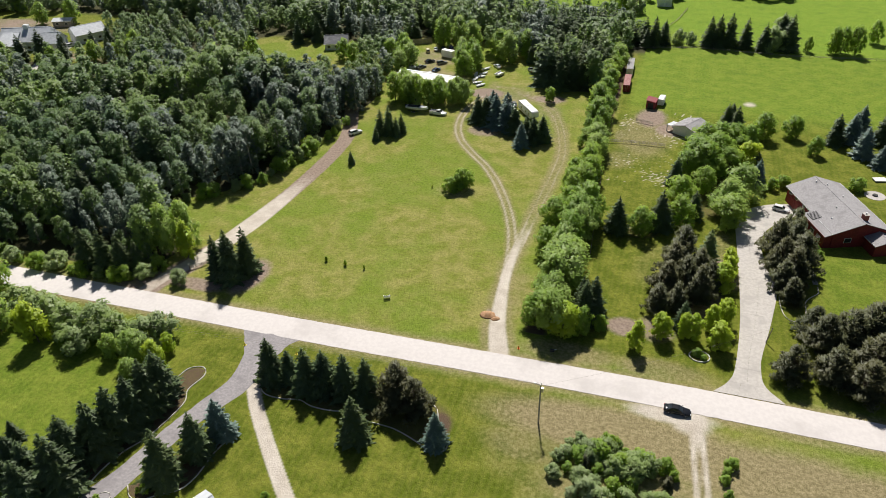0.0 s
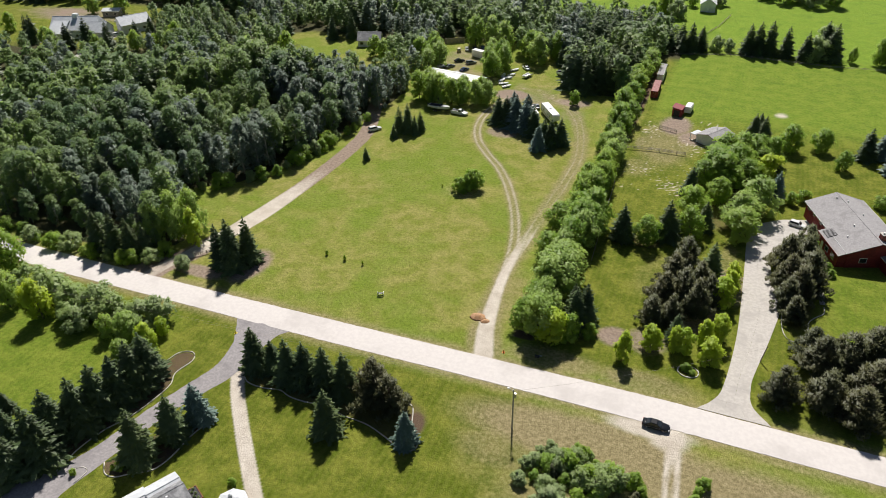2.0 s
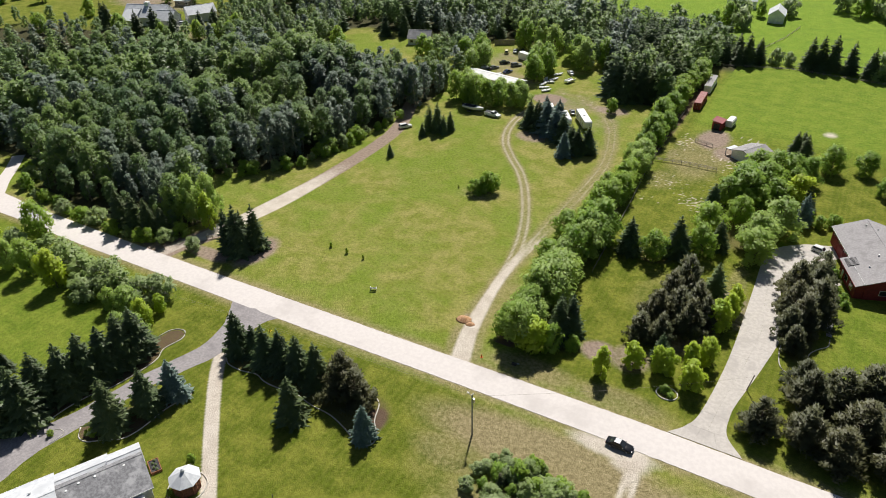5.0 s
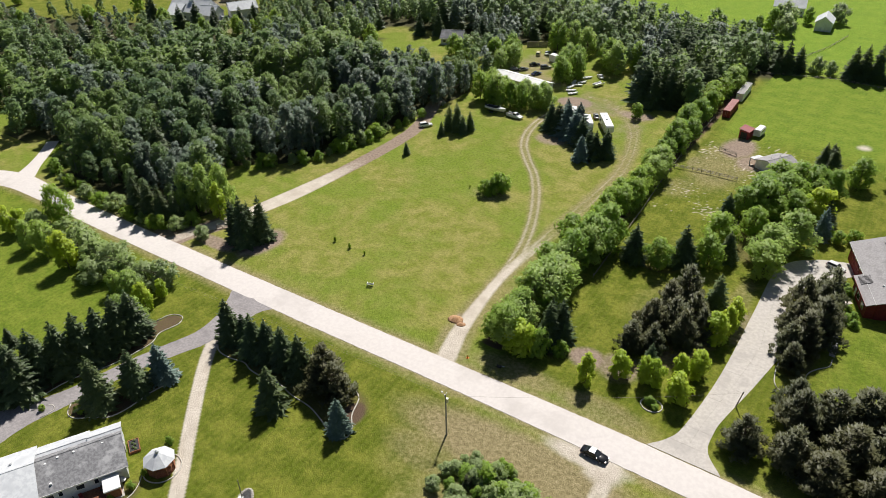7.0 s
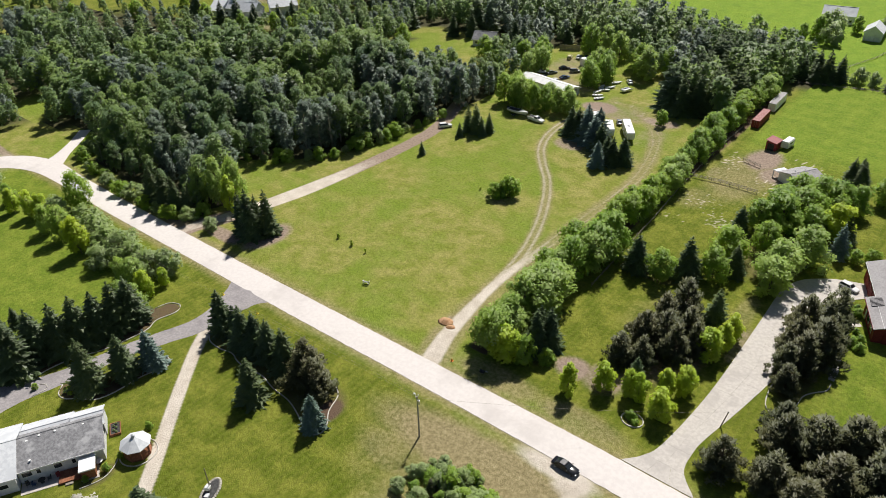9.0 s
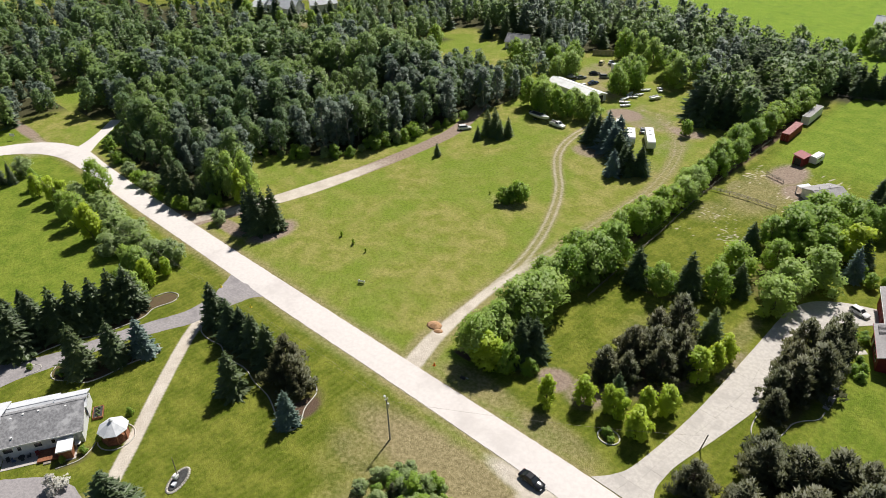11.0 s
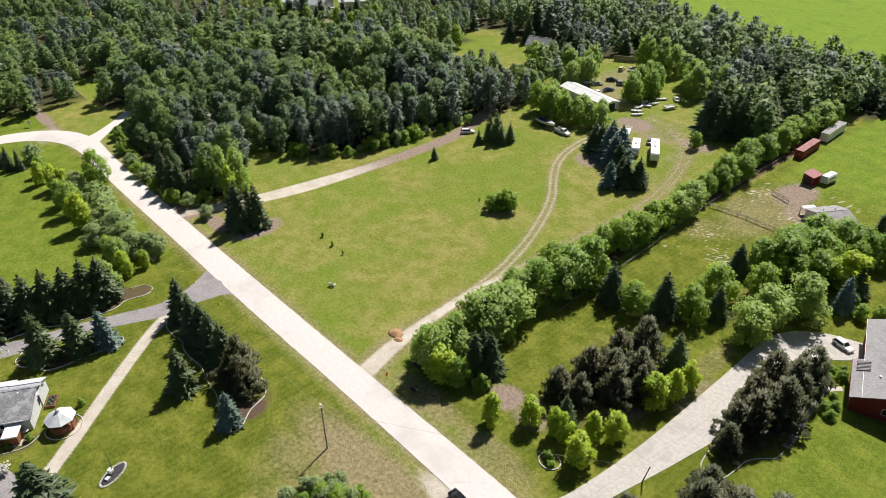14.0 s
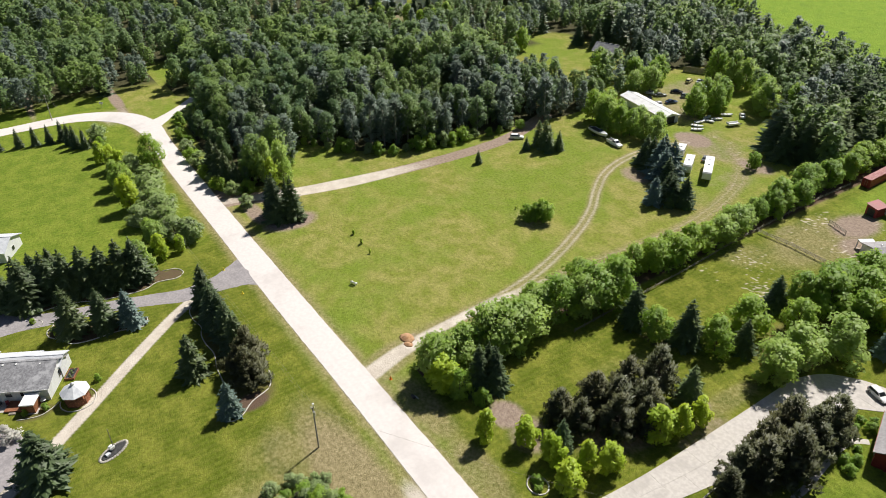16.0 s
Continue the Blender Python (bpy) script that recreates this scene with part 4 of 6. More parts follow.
AISLE = np.array([(-178.0, 160.0), (-170.0, 174.0), (-165.0, 188.0), (-156.0, 206.0), (-142.0, 226.0)])
spots = [(*q, 'w') for q in scatter(WOOD_W, 5.6, 1)] + [(*q, 'n') for q in scatter(WOOD_N, 5.8, 2)]
spots += [(*q, 'f') for q in scatter(WOOD_FAR, 6.5, 3)] + [(*q, 'm') for q in scatter(WOOD_MID, 6.0, 4)] + [(*q, 'm') for q in scatter(WOOD_GARDEN, 10.5, 6) + scatter(WOOD_EAST, 6.2, 9)] + [(*q, 'f') for q in scatter(WOOD_BACK, 9.0, 10) + scatter(WOOD_STRIP, 6.0, 12)] + [(*q, 'y') for q in scatter(YARD_W, 6.2, 7) + scatter(YARD_N, 6.4, 8)]
spots.sort(key=lambda q: math.hypot(q[0] + 70, q[1] - 120))
far_v, far_f, far_n, far_nrm = {}, {}, {}, {}
for i, (x, y, s, k, w) in enumerate(spots):
    edge = w == 'w' and y > 140 and x > -134
    patch = noise.noise(Vector((x * 0.035, y * 0.035, 3.0)))
    kind = SPRUCE if k < (9 if w != 'n' else 22 if x < -52 else 58) else SILVER if k < (72 if edge else (48 if w == 'n' else 24) + patch * 95) else ASPEN
    s = 0.92 + 0.55 * noise.noise(Vector((x * 0.04, y * 0.04, 9.0))) + 0.38 * (s - 0.885)
    h = s * {'w': 16.5, 'n': 14.5, 'f': 13.0, 'm': 10.5, 'y': 12.0}[w] * (0.6 if w == 'w' and y < 119 and x > -182 else 0.8 if w == 'w' and y > 228 else 1)
    if math.hypot(x +180.4, y -160.8) < 5:
        continue
    aisle = near(AISLE, np.array(x), np.array(y))
    if aisle < 4.6 or math.hypot(x + 172, y - 193) < 6.5 or math.hypot((x + 164) / 1.2, y - 186) < 5:
        continue
    if i < 300:
        kind.put(x, y, h, {"aspen_tree": "tall green aspen in the dense wood", "poplar_tree": "silvery grey-green poplar at the wood's edge", "spruce_tree": "dark spruce among aspens in the wood"}[kind.name], 1.0, k, (k * 37.0 + i * 11) % 360, group="trees of the wood")
    else:
        v, f = kind.sparse[k % len(kind.sparse)] if kind.sparse else kind.made[k % len(kind.made)][2:]
        a = math.radians((k * 37.0 + i * 11) % 360)
        if v.shape[1] == 6:
            far_nrm.setdefault(kind, []).append(np.stack([v[:, 3] * math.cos(a) - v[:, 4] * math.sin(a), v[:, 3] * math.sin(a) + v[:, 4] * math.cos(a), v[:, 5]], 1))
        q = v[:, :3] * h
        q = np.stack([q[:, 0] * math.cos(a) - q[:, 1] * math.sin(a) + x, q[:, 0] * math.sin(a) + q[:, 1] * math.cos(a) + y, q[:, 2]], 1)
        far_v.setdefault(kind, []).append(q)
        far_f.setdefault(kind, []).append(f + far_n.get(kind, 0))
        far_n[kind] = far_n.get(kind, 0) + len(q)
for kind, label in ((ASPEN, "dense green aspen woodland canopy"), (SILVER, "grey-green poplars among the woodland"), (SPRUCE, "dark spruces scattered through the woodland")):
    v, f = np.concatenate(far_v[kind]), np.concatenate(far_f[kind])
    me = bpy.data.meshes.new("woodland")
    me.vertices.add(len(v))
    me.vertices.foreach_set("co", v.reshape(-1).astype(np.float32))
    me.loops.add(len(f) * 3)
    me.loops.foreach_set("vertex_index", f.reshape(-1).astype(np.int32))
    me.polygons.add(len(f))
    me.polygons.foreach_set("loop_start", np.arange(0, len(f) * 3, 3, dtype=np.int32))
    me.update(calc_edges=True)
    if kind in far_nrm:
        me.polygons.foreach_set("use_smooth", np.ones(len(f), bool))
        me.normals_split_custom_set_from_vertices(np.concatenate(far_nrm[kind]).tolist())
    me.materials.append(kind.leaf)
    tagged(new("woodland", me), label, "woodland", kind="stuff")



# ---- materials of built things ----
M_WHITE = plain("white painted metal", (0.82, 0.82, 0.81), (0.86, 0.86, 0.85), 1.5, 0.4, scale2=0.5, c=(0.66, 0.65, 0.62), spec=0.5)
M_SIDING = plain("white siding", (0.7, 0.71, 0.72), (0.78, 0.79, 0.8), 2.0, 0.6, scale2=0.4, c=(0.64, 0.64, 0.63))
M_RED = plain("dark red siding", (0.17, 0.022, 0.025), (0.23, 0.03, 0.032), 2.0, 0.7, scale2=0.4, c=(0.13, 0.02, 0.022))
M_SHEDRED = plain("red sheet metal", (0.24, 0.03, 0.035), (0.3, 0.042, 0.045), 2.5, 0.55, scale2=0.5, c=(0.2, 0.04, 0.04), spec=0.4)
M_SHINGLE = plain("grey shingles", (0.3, 0.285, 0.29), (0.4, 0.385, 0.39), 3.0, 0.9, bump=0.5, scale2=0.35, c=(0.25, 0.24, 0.24))
M_OLDSHINGLE = plain("weathered dark shingles", (0.17, 0.17, 0.18), (0.27, 0.27, 0.28), 2.2, 0.85, bump=0.5, scale2=0.45, c=(0.46, 0.46, 0.47))
M_PALEROOF = plain("pale roofing", (0.55, 0.57, 0.6), (0.68, 0.7, 0.72), 1.2, 0.6, scale2=0.3, c=(0.48, 0.5, 0.53))
M_GLASS = plain("dark window glass", (0.02, 0.025, 0.03), (0.035, 0.04, 0.045), 0.8, 0.08, spec=0.6)
M_TYRE = plain("tyre rubber", (0.02, 0.02, 0.02), (0.035, 0.035, 0.035), 6.0, 0.9)
M_RIM = plain("wheel metal", (0.45, 0.45, 0.46), (0.55, 0.55, 0.56), 5.0, 0.35, 0.8)
M_BLACKPAINT = plain("black car paint", (0.012, 0.013, 0.016), (0.02, 0.021, 0.025), 1.0, 0.15, 0.2, spec=0.6)
M_CARWHITE = plain("white car paint", (0.75, 0.75, 0.75), (0.8, 0.8, 0.8), 1.0, 0.2, spec=0.6)
M_CARGREY = plain("grey car paint", (0.2, 0.21, 0.22), (0.28, 0.29, 0.3), 1.0, 0.25, 0.3, spec=0.6)
M_CARBLUE = plain("blue car paint", (0.04, 0.07, 0.16), (0.06, 0.1, 0.2), 1.0, 0.25, 0.2, spec=0.6)
M_CARTAN = plain("faded yellow car paint", (0.5, 0.45, 0.25), (0.58, 0.53, 0.32), 1.0, 0.4, spec=0.5)
M_LAMPRED = plain("red lamp lens", (0.35, 0.01, 0.01), (0.42, 0.02, 0.02), 4.0, 0.2, spec=0.6)
M_LAMPCLEAR = plain("clear lamp lens", (0.7, 0.7, 0.7), (0.8, 0.8, 0.8), 4.0, 0.1, spec=0.6)
M_WOOD = plain("weathered grey wood", (0.24, 0.21, 0.17), (0.36, 0.32, 0.27), 3.0, 0.9, bump=0.4, scale2=0.8, c=(0.17, 0.15, 0.13))
M_CEDAR = plain("red-brown stained wood", (0.25, 0.1, 0.05), (0.34, 0.15, 0.08), 3.0, 0.75, bump=0.3, scale2=0.8, c=(0.17, 0.07, 0.04))
M_POLE = plain("pale weathered pole wood", (0.34, 0.31, 0.27), (0.44, 0.41, 0.36), 3.0, 0.9, bump=0.3)
M_DARK = plain("dark rubber, iron and shaded openings", (0.03, 0.03, 0.03), (0.06, 0.06, 0.06), 3.0, 0.7)
M_BRICK = plain("red chimney brick", (0.28, 0.09, 0.07), (0.36, 0.13, 0.1), 4.0, 0.9, bump=0.4)
M_STONE = plain("pale field stone", (0.38, 0.35, 0.3), (0.55, 0.52, 0.47), 3.0, 0.9, bump=0.4)
M_SOIL = plain("orange-brown soil", (0.36, 0.2, 0.1), (0.5, 0.31, 0.18), 2.5, 0.95, bump=0.8)
M_ORANGE = plain("orange plastic", (0.7, 0.17, 0.02), (0.8, 0.22, 0.03), 4.0, 0.5)
M_YELLOW = plain("yellow plastic", (0.75, 0.6, 0.05), (0.82, 0.66, 0.08), 4.0, 0.5)
M_WIRE = plain("aluminium wire", (0.45, 0.45, 0.45), (0.55, 0.55, 0.55), 4.0, 0.4, 0.8)
M_BLOSSOM = leaf_material("white blossom", (0.55, 0.5, 0.48), (0.75, 0.72, 0.7), (0.3, 0.35, 0.2), 0.3)

# ---- concrete drive: slabs with open joints ----
EDGE_L = [(109, 16.4), (112, 18.8), (117, 20.4), (134, 21.7), (158, 21.6), (174, 21.3), (177.6, 21.9), (180.8, 23.1), (183.4, 25.0), (186.6, 29.2), (188.2, 33.4), (188.9, 36)]
EDGE_R = [(109, 29.2), (113, 25.8), (118, 25.3), (122, 25.7), (132, 27.7), (143, 29.6), (147, 30.0), (154, 28.4), (164, 27.2), (168, 27.6), (173, 29), (178, 32.4), (181.5, 35.6), (184, 37.2), (188.9, 36.6)]
concrete_drive = thing("concrete_drive", "pale concrete slab drive with open joints", "driveway", kind="structure")
rows = [108.9, 112.5, 117] + [117 + 4.6 * i for i in range(1, 17)]
SMOOTH_L, SMOOTH_R = (spline(q, 0.5) for q in (EDGE_L, EDGE_R))


def edge_at(line, y):
    return float(np.interp(y, line[:, 0], line[:, 1]))


for y0, y1 in zip(rows[:-1], rows[1:]):
    k = 2 if max(edge_at(SMOOTH_R, y) - edge_at(SMOOTH_L, y) for y in (y0, y1)) < 10 else 3
    for i in range(k):
        e, top = 0.009, 0.07 + rnd.uniform(-0.006, 0.006)
        across = lambda y, u: edge_at(SMOOTH_L, y) + (edge_at(SMOOTH_R, y) - edge_at(SMOOTH_L, y)) * u
        ys = np.linspace(y0 + e, y1 - e, 7)
        if min(across(y, (i + 1) / k) - across(y, i / k) for y in ys) < 0.2:
            continue
        left = [(across(y, i / k) + e, float(y)) for y in ys]
        right = [(across(y, (i + 1) / k) - e, float(y)) for y in ys]
        part("slab", Geo().prism(right + left[::-1], -0.05, top), M_CONCRETE, concrete_drive)


def edging(pts, label, radius=0.13):
    g = Geo()
    c = spline(pts, 0.7)
    g.tube([(x, y, 0.06) for x, y in c], radius, 5)
    return tagged(new("bed_edging", g.mesh("bed_edging", M_EDGING, True)), label, "edging", "bed edgings", "structure")


edging(BED_A[:19], "pale concrete edging round the spruce bed")
edging(BED_B[:10], "pale concrete edging along the driveway spruces")
edging(BED_C[:12], "pale concrete edging round the driveway bed")
edging([(30.2, 146), (30.2, 141), (30.9, 137), (32.4, 135.4), (34.8, 136.6), (35.4, 140), (35.6, 143.2), (36.8, 145.4), (38.6, 147.6), (38.7, 150)], "pale concrete edging under the pines")


def ring_line(cx, cy, r, r2=None, turn=0.0):
    out = []
    for k in range(17):
        a, c, s = 2 * math.pi * k / 16, math.cos(turn), math.sin(turn)
        x, y = math.cos(a) * r, math.sin(a) * (r2 or r)
        out.append((cx + x * c - y * s, cy + x * s + y * c))
    return out


edging(ring_line(13.6, 118.3, 2.0, 1.7), "round pale edging of a small flower bed", 0.15)
edging(ring_line(-50.5, 57.6, 3.2, 3.2), "oval pale edging round the gazebo", 0.12)
edging([(-51.0, 47), (-50.0, 50.5), (-50.8, 53), (-52.6, 55.2)], "pale edging of the flower bed by the house", 0.1)
edging([(-83, 53.4), (-81, 55.2), (-79.6, 54.6), (-79.8, 52)], "pale edging of a small bed by the driveway", 0.1)


# ---- houses ----
def window_unit(parent, x, y, z, w, h, face):
    """A window with a frame and a pane. face: 0 for walls along x, 1 for walls along y; the sign gives the side."""
    s = 1 if face > 0 else -1
    g, p = Geo(), Geo()
    if abs(face) == 1:
        g.box(x - w / 2 - 0.08, x + w / 2 + 0.08, min(y, y + s * 0.06), max(y, y + s * 0.06), z - 0.08, z + h + 0.08)
        p.box(x - w / 2, x + w / 2, min(y, y + s * 0.075), max(y, y + s * 0.075), z, z + h)
    else:
        g.box(min(x, x + s * 0.06), max(x, x + s * 0.06), y - w / 2 - 0.08, y + w / 2 + 0.08, z - 0.08, z + h + 0.08)
        p.box(min(x, x + s * 0.075), max(x, x + s * 0.075), y - w / 2, y + w / 2, z, z + h)
    fr = part("window", g, M_WHITE, parent)
    part("pane", p, M_GLASS, fr)


def gable(parent, L, W, wall_h, rise, wall, roof, cx=0.0, cy=0.0, over=0.45, ridge=0.0, walls="wall"):
    """Walls and a pitched roof; the ridge runs along x, shifted by ridge across."""
    x0, x1, y0, y1 = cx - L / 2, cx + L / 2, cy - W / 2, cy + W / 2
    g = Geo()
    prof = [(y0, 0), (y1, 0), (y1, wall_h), (cy + ridge, wall_h + rise - 0.12), (y0, wall_h)]
    g.loft([[(x0, y, z) for y, z in prof], [(x1, y, z) for y, z in prof]])
    part(walls, g, wall, parent)
    g = Geo()
    da, db = rise / (W / 2 + ridge), rise / (W / 2 - ridge)
    t = 0.16
    prof = [(y0 - over, wall_h - over * da), (cy + ridge, wall_h + rise), (y1 + over, wall_h - over * db), (y1 + over, wall_h - over * db + t), (cy + ridge, wall_h + rise + t), (y0 - over, wall_h - over * da + t)]
    g.loft([[(x0 - over, y, z) for y, z in prof], [(x1 + over, y, z) for y, z in prof]])
    ob = part("roof", g, roof, parent)
    part("ridge_cap", Geo().box(x0 - over, x1 + over, cy + ridge - 0.14, cy + ridge + 0.14, wall_h + rise + t - 0.06, wall_h + rise + t + 0.04), roof, ob)
    part("fascia", Geo().box(x0 - over, x1 + over, y0 - over - 0.05, y0 - over, wall_h - over * da - 0.05, wall_h - over * da + t + 0.03), M_WHITE, ob)
    part("fascia", Geo().box(x0 - over, x1 + over, y1 + over, y1 + over + 0.05, wall_h - over * db - 0.05, wall_h - over * db + t + 0.03), M_WHITE, ob)
    return ob


def vent(parent, x, y, z, r=0.18, h=0.35):
    part("roof_vent", Geo().tube([(x, y, z - 0.3), (x, y, z + h)], r, 8), M_WHITE, parent)


red_house = thing("red_house", "long dark red house with a grey shingle roof", "house", pose(45.4, 182.2, 0, 0, 0, 111))
rf = gable(red_house, 24.2, 14.0, 4.3, 2.4, M_RED, M_SHINGLE, over=0.55)
for x in (9.2, 4.8):
    d = part("garage_door", Geo().box(x - 1.7, x + 1.7, 7.0, 7.06, 0.05, 2.6), M_SHEDRED, red_house, "dark red garage door")
    for k in range(4):
        part("door_panel", Geo().box(x - 1.6, x + 1.6, 7.06, 7.1, 0.12 + k * 0.62, 0.66 + k * 0.62), M_RED, d)
for x in (10.4, 7.0, 3.0):
    window_unit(red_house, x, 7.0, 3.0, 1.2, 0.7, 1)
# wing on the entrance side under the lengthened roof
part("entrance_wing", Geo().loft([[(x, 7.0, 0), (x, 8.9, 0), (x, 8.9, 3.55), (x, 7.0, 4.2)] for x in (-11.9, -1.6)]), M_RED, red_house)
part("wing_roof", Geo().loft([[(x, 7.5, 4.11), (x, 9.4, 3.46), (x, 9.4, 3.62), (x, 7.5, 4.27)] for x in (-12.6, -1.1)]), M_SHINGLE, rf)
part("wing_fascia", Geo().box(-12.6, -1.1, 9.4, 9.46, 3.4, 3.66), M_SHEDRED, rf)
part("front_door", Geo().box(-4.2, -3.2, 8.9, 8.96, 0.05, 2.1), M_WHITE, red_house, "white entrance door")
for x in (-6.2, -9.4):
    window_unit(red_house, x, 8.9, 1.0, 1.6, 1.2, 1)
# Dark sheet laid on the closed roof; its colour gives the shade between slats.
opening = part("roof_opening", Geo().loft([[(x, 6.5, 4.66), (x, 8.7, 3.9), (x, 8.7, 3.97), (x, 6.5, 4.73)] for x in (-4.9, -1.8)]), M_DARK, rf, "slatted opening over the entrance")
for k in range(7):
    part("slat", Geo().loft([[(x, 6.5, 4.72), (x, 8.7, 3.96), (x, 8.7, 4.06), (x, 6.5, 4.82)] for x in (-4.8 + k * 0.43, -4.62 + k * 0.43)]), M_SHINGLE, opening)
for x in (8, 3, -3, -8):
    window_unit(red_house, x, -7.0, 1.1, 1.8, 1.3, -1)
window_unit(red_house, -12.1, -2.5, 1.4, 1.6, 1.2, -2)
window_unit(red_house, -12.1, 3.0, 1.4, 1.6, 1.2, -2)
ch = part("chimney", Geo().box(-10.6, -9.2, -1.7, -0.6, 5.6, 7.9), M_BRICK, red_house, "red brick chimney")
part("chimney_cap", Geo().box(-10.7, -9.1, -1.8, -0.5, 7.9, 8.05), M_CONCRETE, ch)
part("flue", Geo().tube([(-9.9, -1.1, 8.0), (-9.9, -1.1, 8.5)], 0.22, 8), M_WHITE, ch)
for x, y, z in ((8, -1.0, 6.5), (2, -2.2, 6.1), (-3, 2.2, 6.1), (-6.5, 5.0, 5.1), (10, 1.0, 6.5)):
    vent(rf, x, y, z)
gable(red_house, 4.6, 6.4, 3.0, 1.0, M_RED, M_SHINGLE, -14.5, -4.4, over=0.3, walls="sun_room_wall")
terrace = tagged(new("terrace", Geo().soft_box(-22.5, -12.5, -13, -8.2, 0.0, 0.09, 0.03).mesh("terrace", M_CONCRETE)), "pale paved terrace behind the red house", "terrace", kind="structure")
terrace.matrix_basis = pose(45.4, 182.2, 0, 0, 0, 111)
entrance_path = ribbon("entrance_path", [(38.4, 172.6, 1.2), (36.6, 170.4, 1.3), (36.4, 166.5, 1.2), (37.2, 161, 1.2), (38.2, 155, 1.2), (38.4, 151, 1.1)], M_CONCRETE, "pale stepping path from the entrance through the planting", "path", 0.02, 0.02, seed=12)

white_house = thing("white_house", "white house with a weathered dark shingle roof", "house", pose(-60.6, 49.4, 0, 0, 0, 62.3))
rf = gable(white_house, 13.4, 9.0, 3.0, 1.7, M_SIDING, M_OLDSHINGLE, ridge=1.6)
for x, y, z in ((-5, 0.6, 4.45), (-3, 1.0, 4.6), (-0.5, 1.0, 4.6), (2.6, 0.2, 4.2), (4, 0.9, 4.5), (-4.5, -3.4, 3.6)):
    vent(rf, x, y, z, 0.2, 0.2)
for x, w in ((-5.4, 1.5), (-3.6, 0.6), (-0.6, 1.2), (1.9, 0.6)):
    window_unit(white_house, x, -4.5, 1.4, w, 0.9, -1)
window_unit(white_house, 6.7, 1.2, 1.1, 1.0, 1.4, 2)
rf2 = gable(white_house, 11.5, 12.5, 3.3, 2.0, M_SIDING, M_PALEROOF, -12.6, 0.4, ridge=0.5, walls="wing_wall")
vent(rf2, -10, 3, 4.9, 0.25)
vent(rf2, -13, 2, 5.1, 0.2)
window_unit(white_house, -8.8, -5.85, 1.4, 1.3, 0.8, -1)
window_unit(white_house, -12.0, -5.85, 1.2, 1.0, 1.1, -1)
gable(white_house, 5.0, 4.4, 3.0, 1.0, M_SIDING, M_PALEROOF, 4.4, 3.9, over=0.3, walls="bay_wall")
gable(white_house, 8.2, 4.6, 2.9, 0.9, M_SIDING, M_PALEROOF, -2.4, 4.3, over=0.3, walls="bay_wall")
deck = thing("deck", "low red-brown wooden deck against the house", "deck", pose(-60.6, 49.4, 0, 0, 0, 62.3))
for k in range(22):
    part("board", Geo().box(-0.8 + k * 0.16, -0.655 + k * 0.16, -7.4, -4.6, 0.35, 0.42), M_CEDAR, deck)
part("deck_frame", Geo().box(-0.8, 2.72, -7.35, -4.65, 0.0, 0.34), M_CEDAR, deck)
part("step", Geo().box(0.2, 1.4, -8.0, -7.42, 0.0, 0.2), M_WOOD, deck)
hut = thing("garden_hut", "small cedar hut with a flat white roof", "hut", pose(-60.6, 49.4, 0, 0, 0, 62.3))
part("wall", Geo().box(2.95, 5.15, -7.9, -5.0, 0.0, 2.1), M_CEDAR, hut)
part("roof", Geo().soft_box(2.7, 5.4, -8.2, -4.75, 2.1, 2.35, 0.06), M_WHITE, hut)
for k in range(3):
    part("panel", Geo().box(3.05 + k * 0.7, 3.6 + k * 0.7, -7.94, -7.9, 0.2, 1.9), M_CEDAR, hut)
part("floor_slab", Geo().box(2.7, 5.5, -8.2, -4.8, 0.0, 0.1), M_CONCRETE, hut)
patio = tagged(new("patio", Geo().box(-6.7, -0.85, -7.2, -4.55, 0.0, 0.08).mesh("patio", M_CONCRETE)), "grey concrete patio along the house wall", "patio", kind="structure")
patio.matrix_basis = pose(-60.6, 49.4, 0, 0, 0, 62.3)


def patio_table(x, y, mat, label):
    ob = thing("patio_table", label, "table", pose(-60.6, 49.4, 0, 0, 0, 62.3) @ pose(x, y, 0.08))
    part("tabletop", Geo().tube([(0, 0, 0.68), (0, 0, 0.73)], 0.6, 14), mat, ob)
    part("leg", Geo().tube([(0, 0, 0), (0, 0, 0.68)], 0.05, 6), M_DARK, ob)
    part("base", Geo().tube([(0, 0, 0), (0, 0, 0.04)], 0.3, 10), M_DARK, ob)


def patio_chair(x, y, turn, mat, label):
    ob = thing("patio_chair", label, "chair", pose(-60.6, 49.4, 0, 0, 0, 62.3) @ pose(x, y, 0.08, 0, 0, turn), "patio chairs")
    part("seat", Geo().soft_box(-0.3, 0.3, -0.3, 0.3, 0.36, 0.46, 0.04), mat, ob)
    part("backrest", Geo().soft_box(-0.3, 0.3, 0.24, 0.34, 0.46, 1.0, 0.04), mat, ob)
    for sx in (-0.25, 0.25):
        for sy in (-0.25, 0.25):
            part("leg", Geo().tube([(sx, sy, 0), (sx, sy, 0.36)], 0.025, 5), M_DARK, ob)


patio_table(-3.4, -5.6, M_DARK, "dark round patio table")
patio_table(5.6, -5.2, M_WHITE, "white round garden table")
for x, y, a, mat, lab in ((-4.6, -5.8, 70, M_CARBLUE, "blue cushioned patio chair"), (-2.3, -5.4, -80, M_DARK, "dark patio chair on the patio"), (-0.9, -5.4, 20, M_SHEDRED, "red patio chair on the patio"), (-5.6, -5.4, 20, M_DARK, "dark patio chair on the patio"), (2.3, -5.4, -30, M_DARK, "dark barrel chair on the deck")):
    patio_chair(x, y, a, mat, lab)

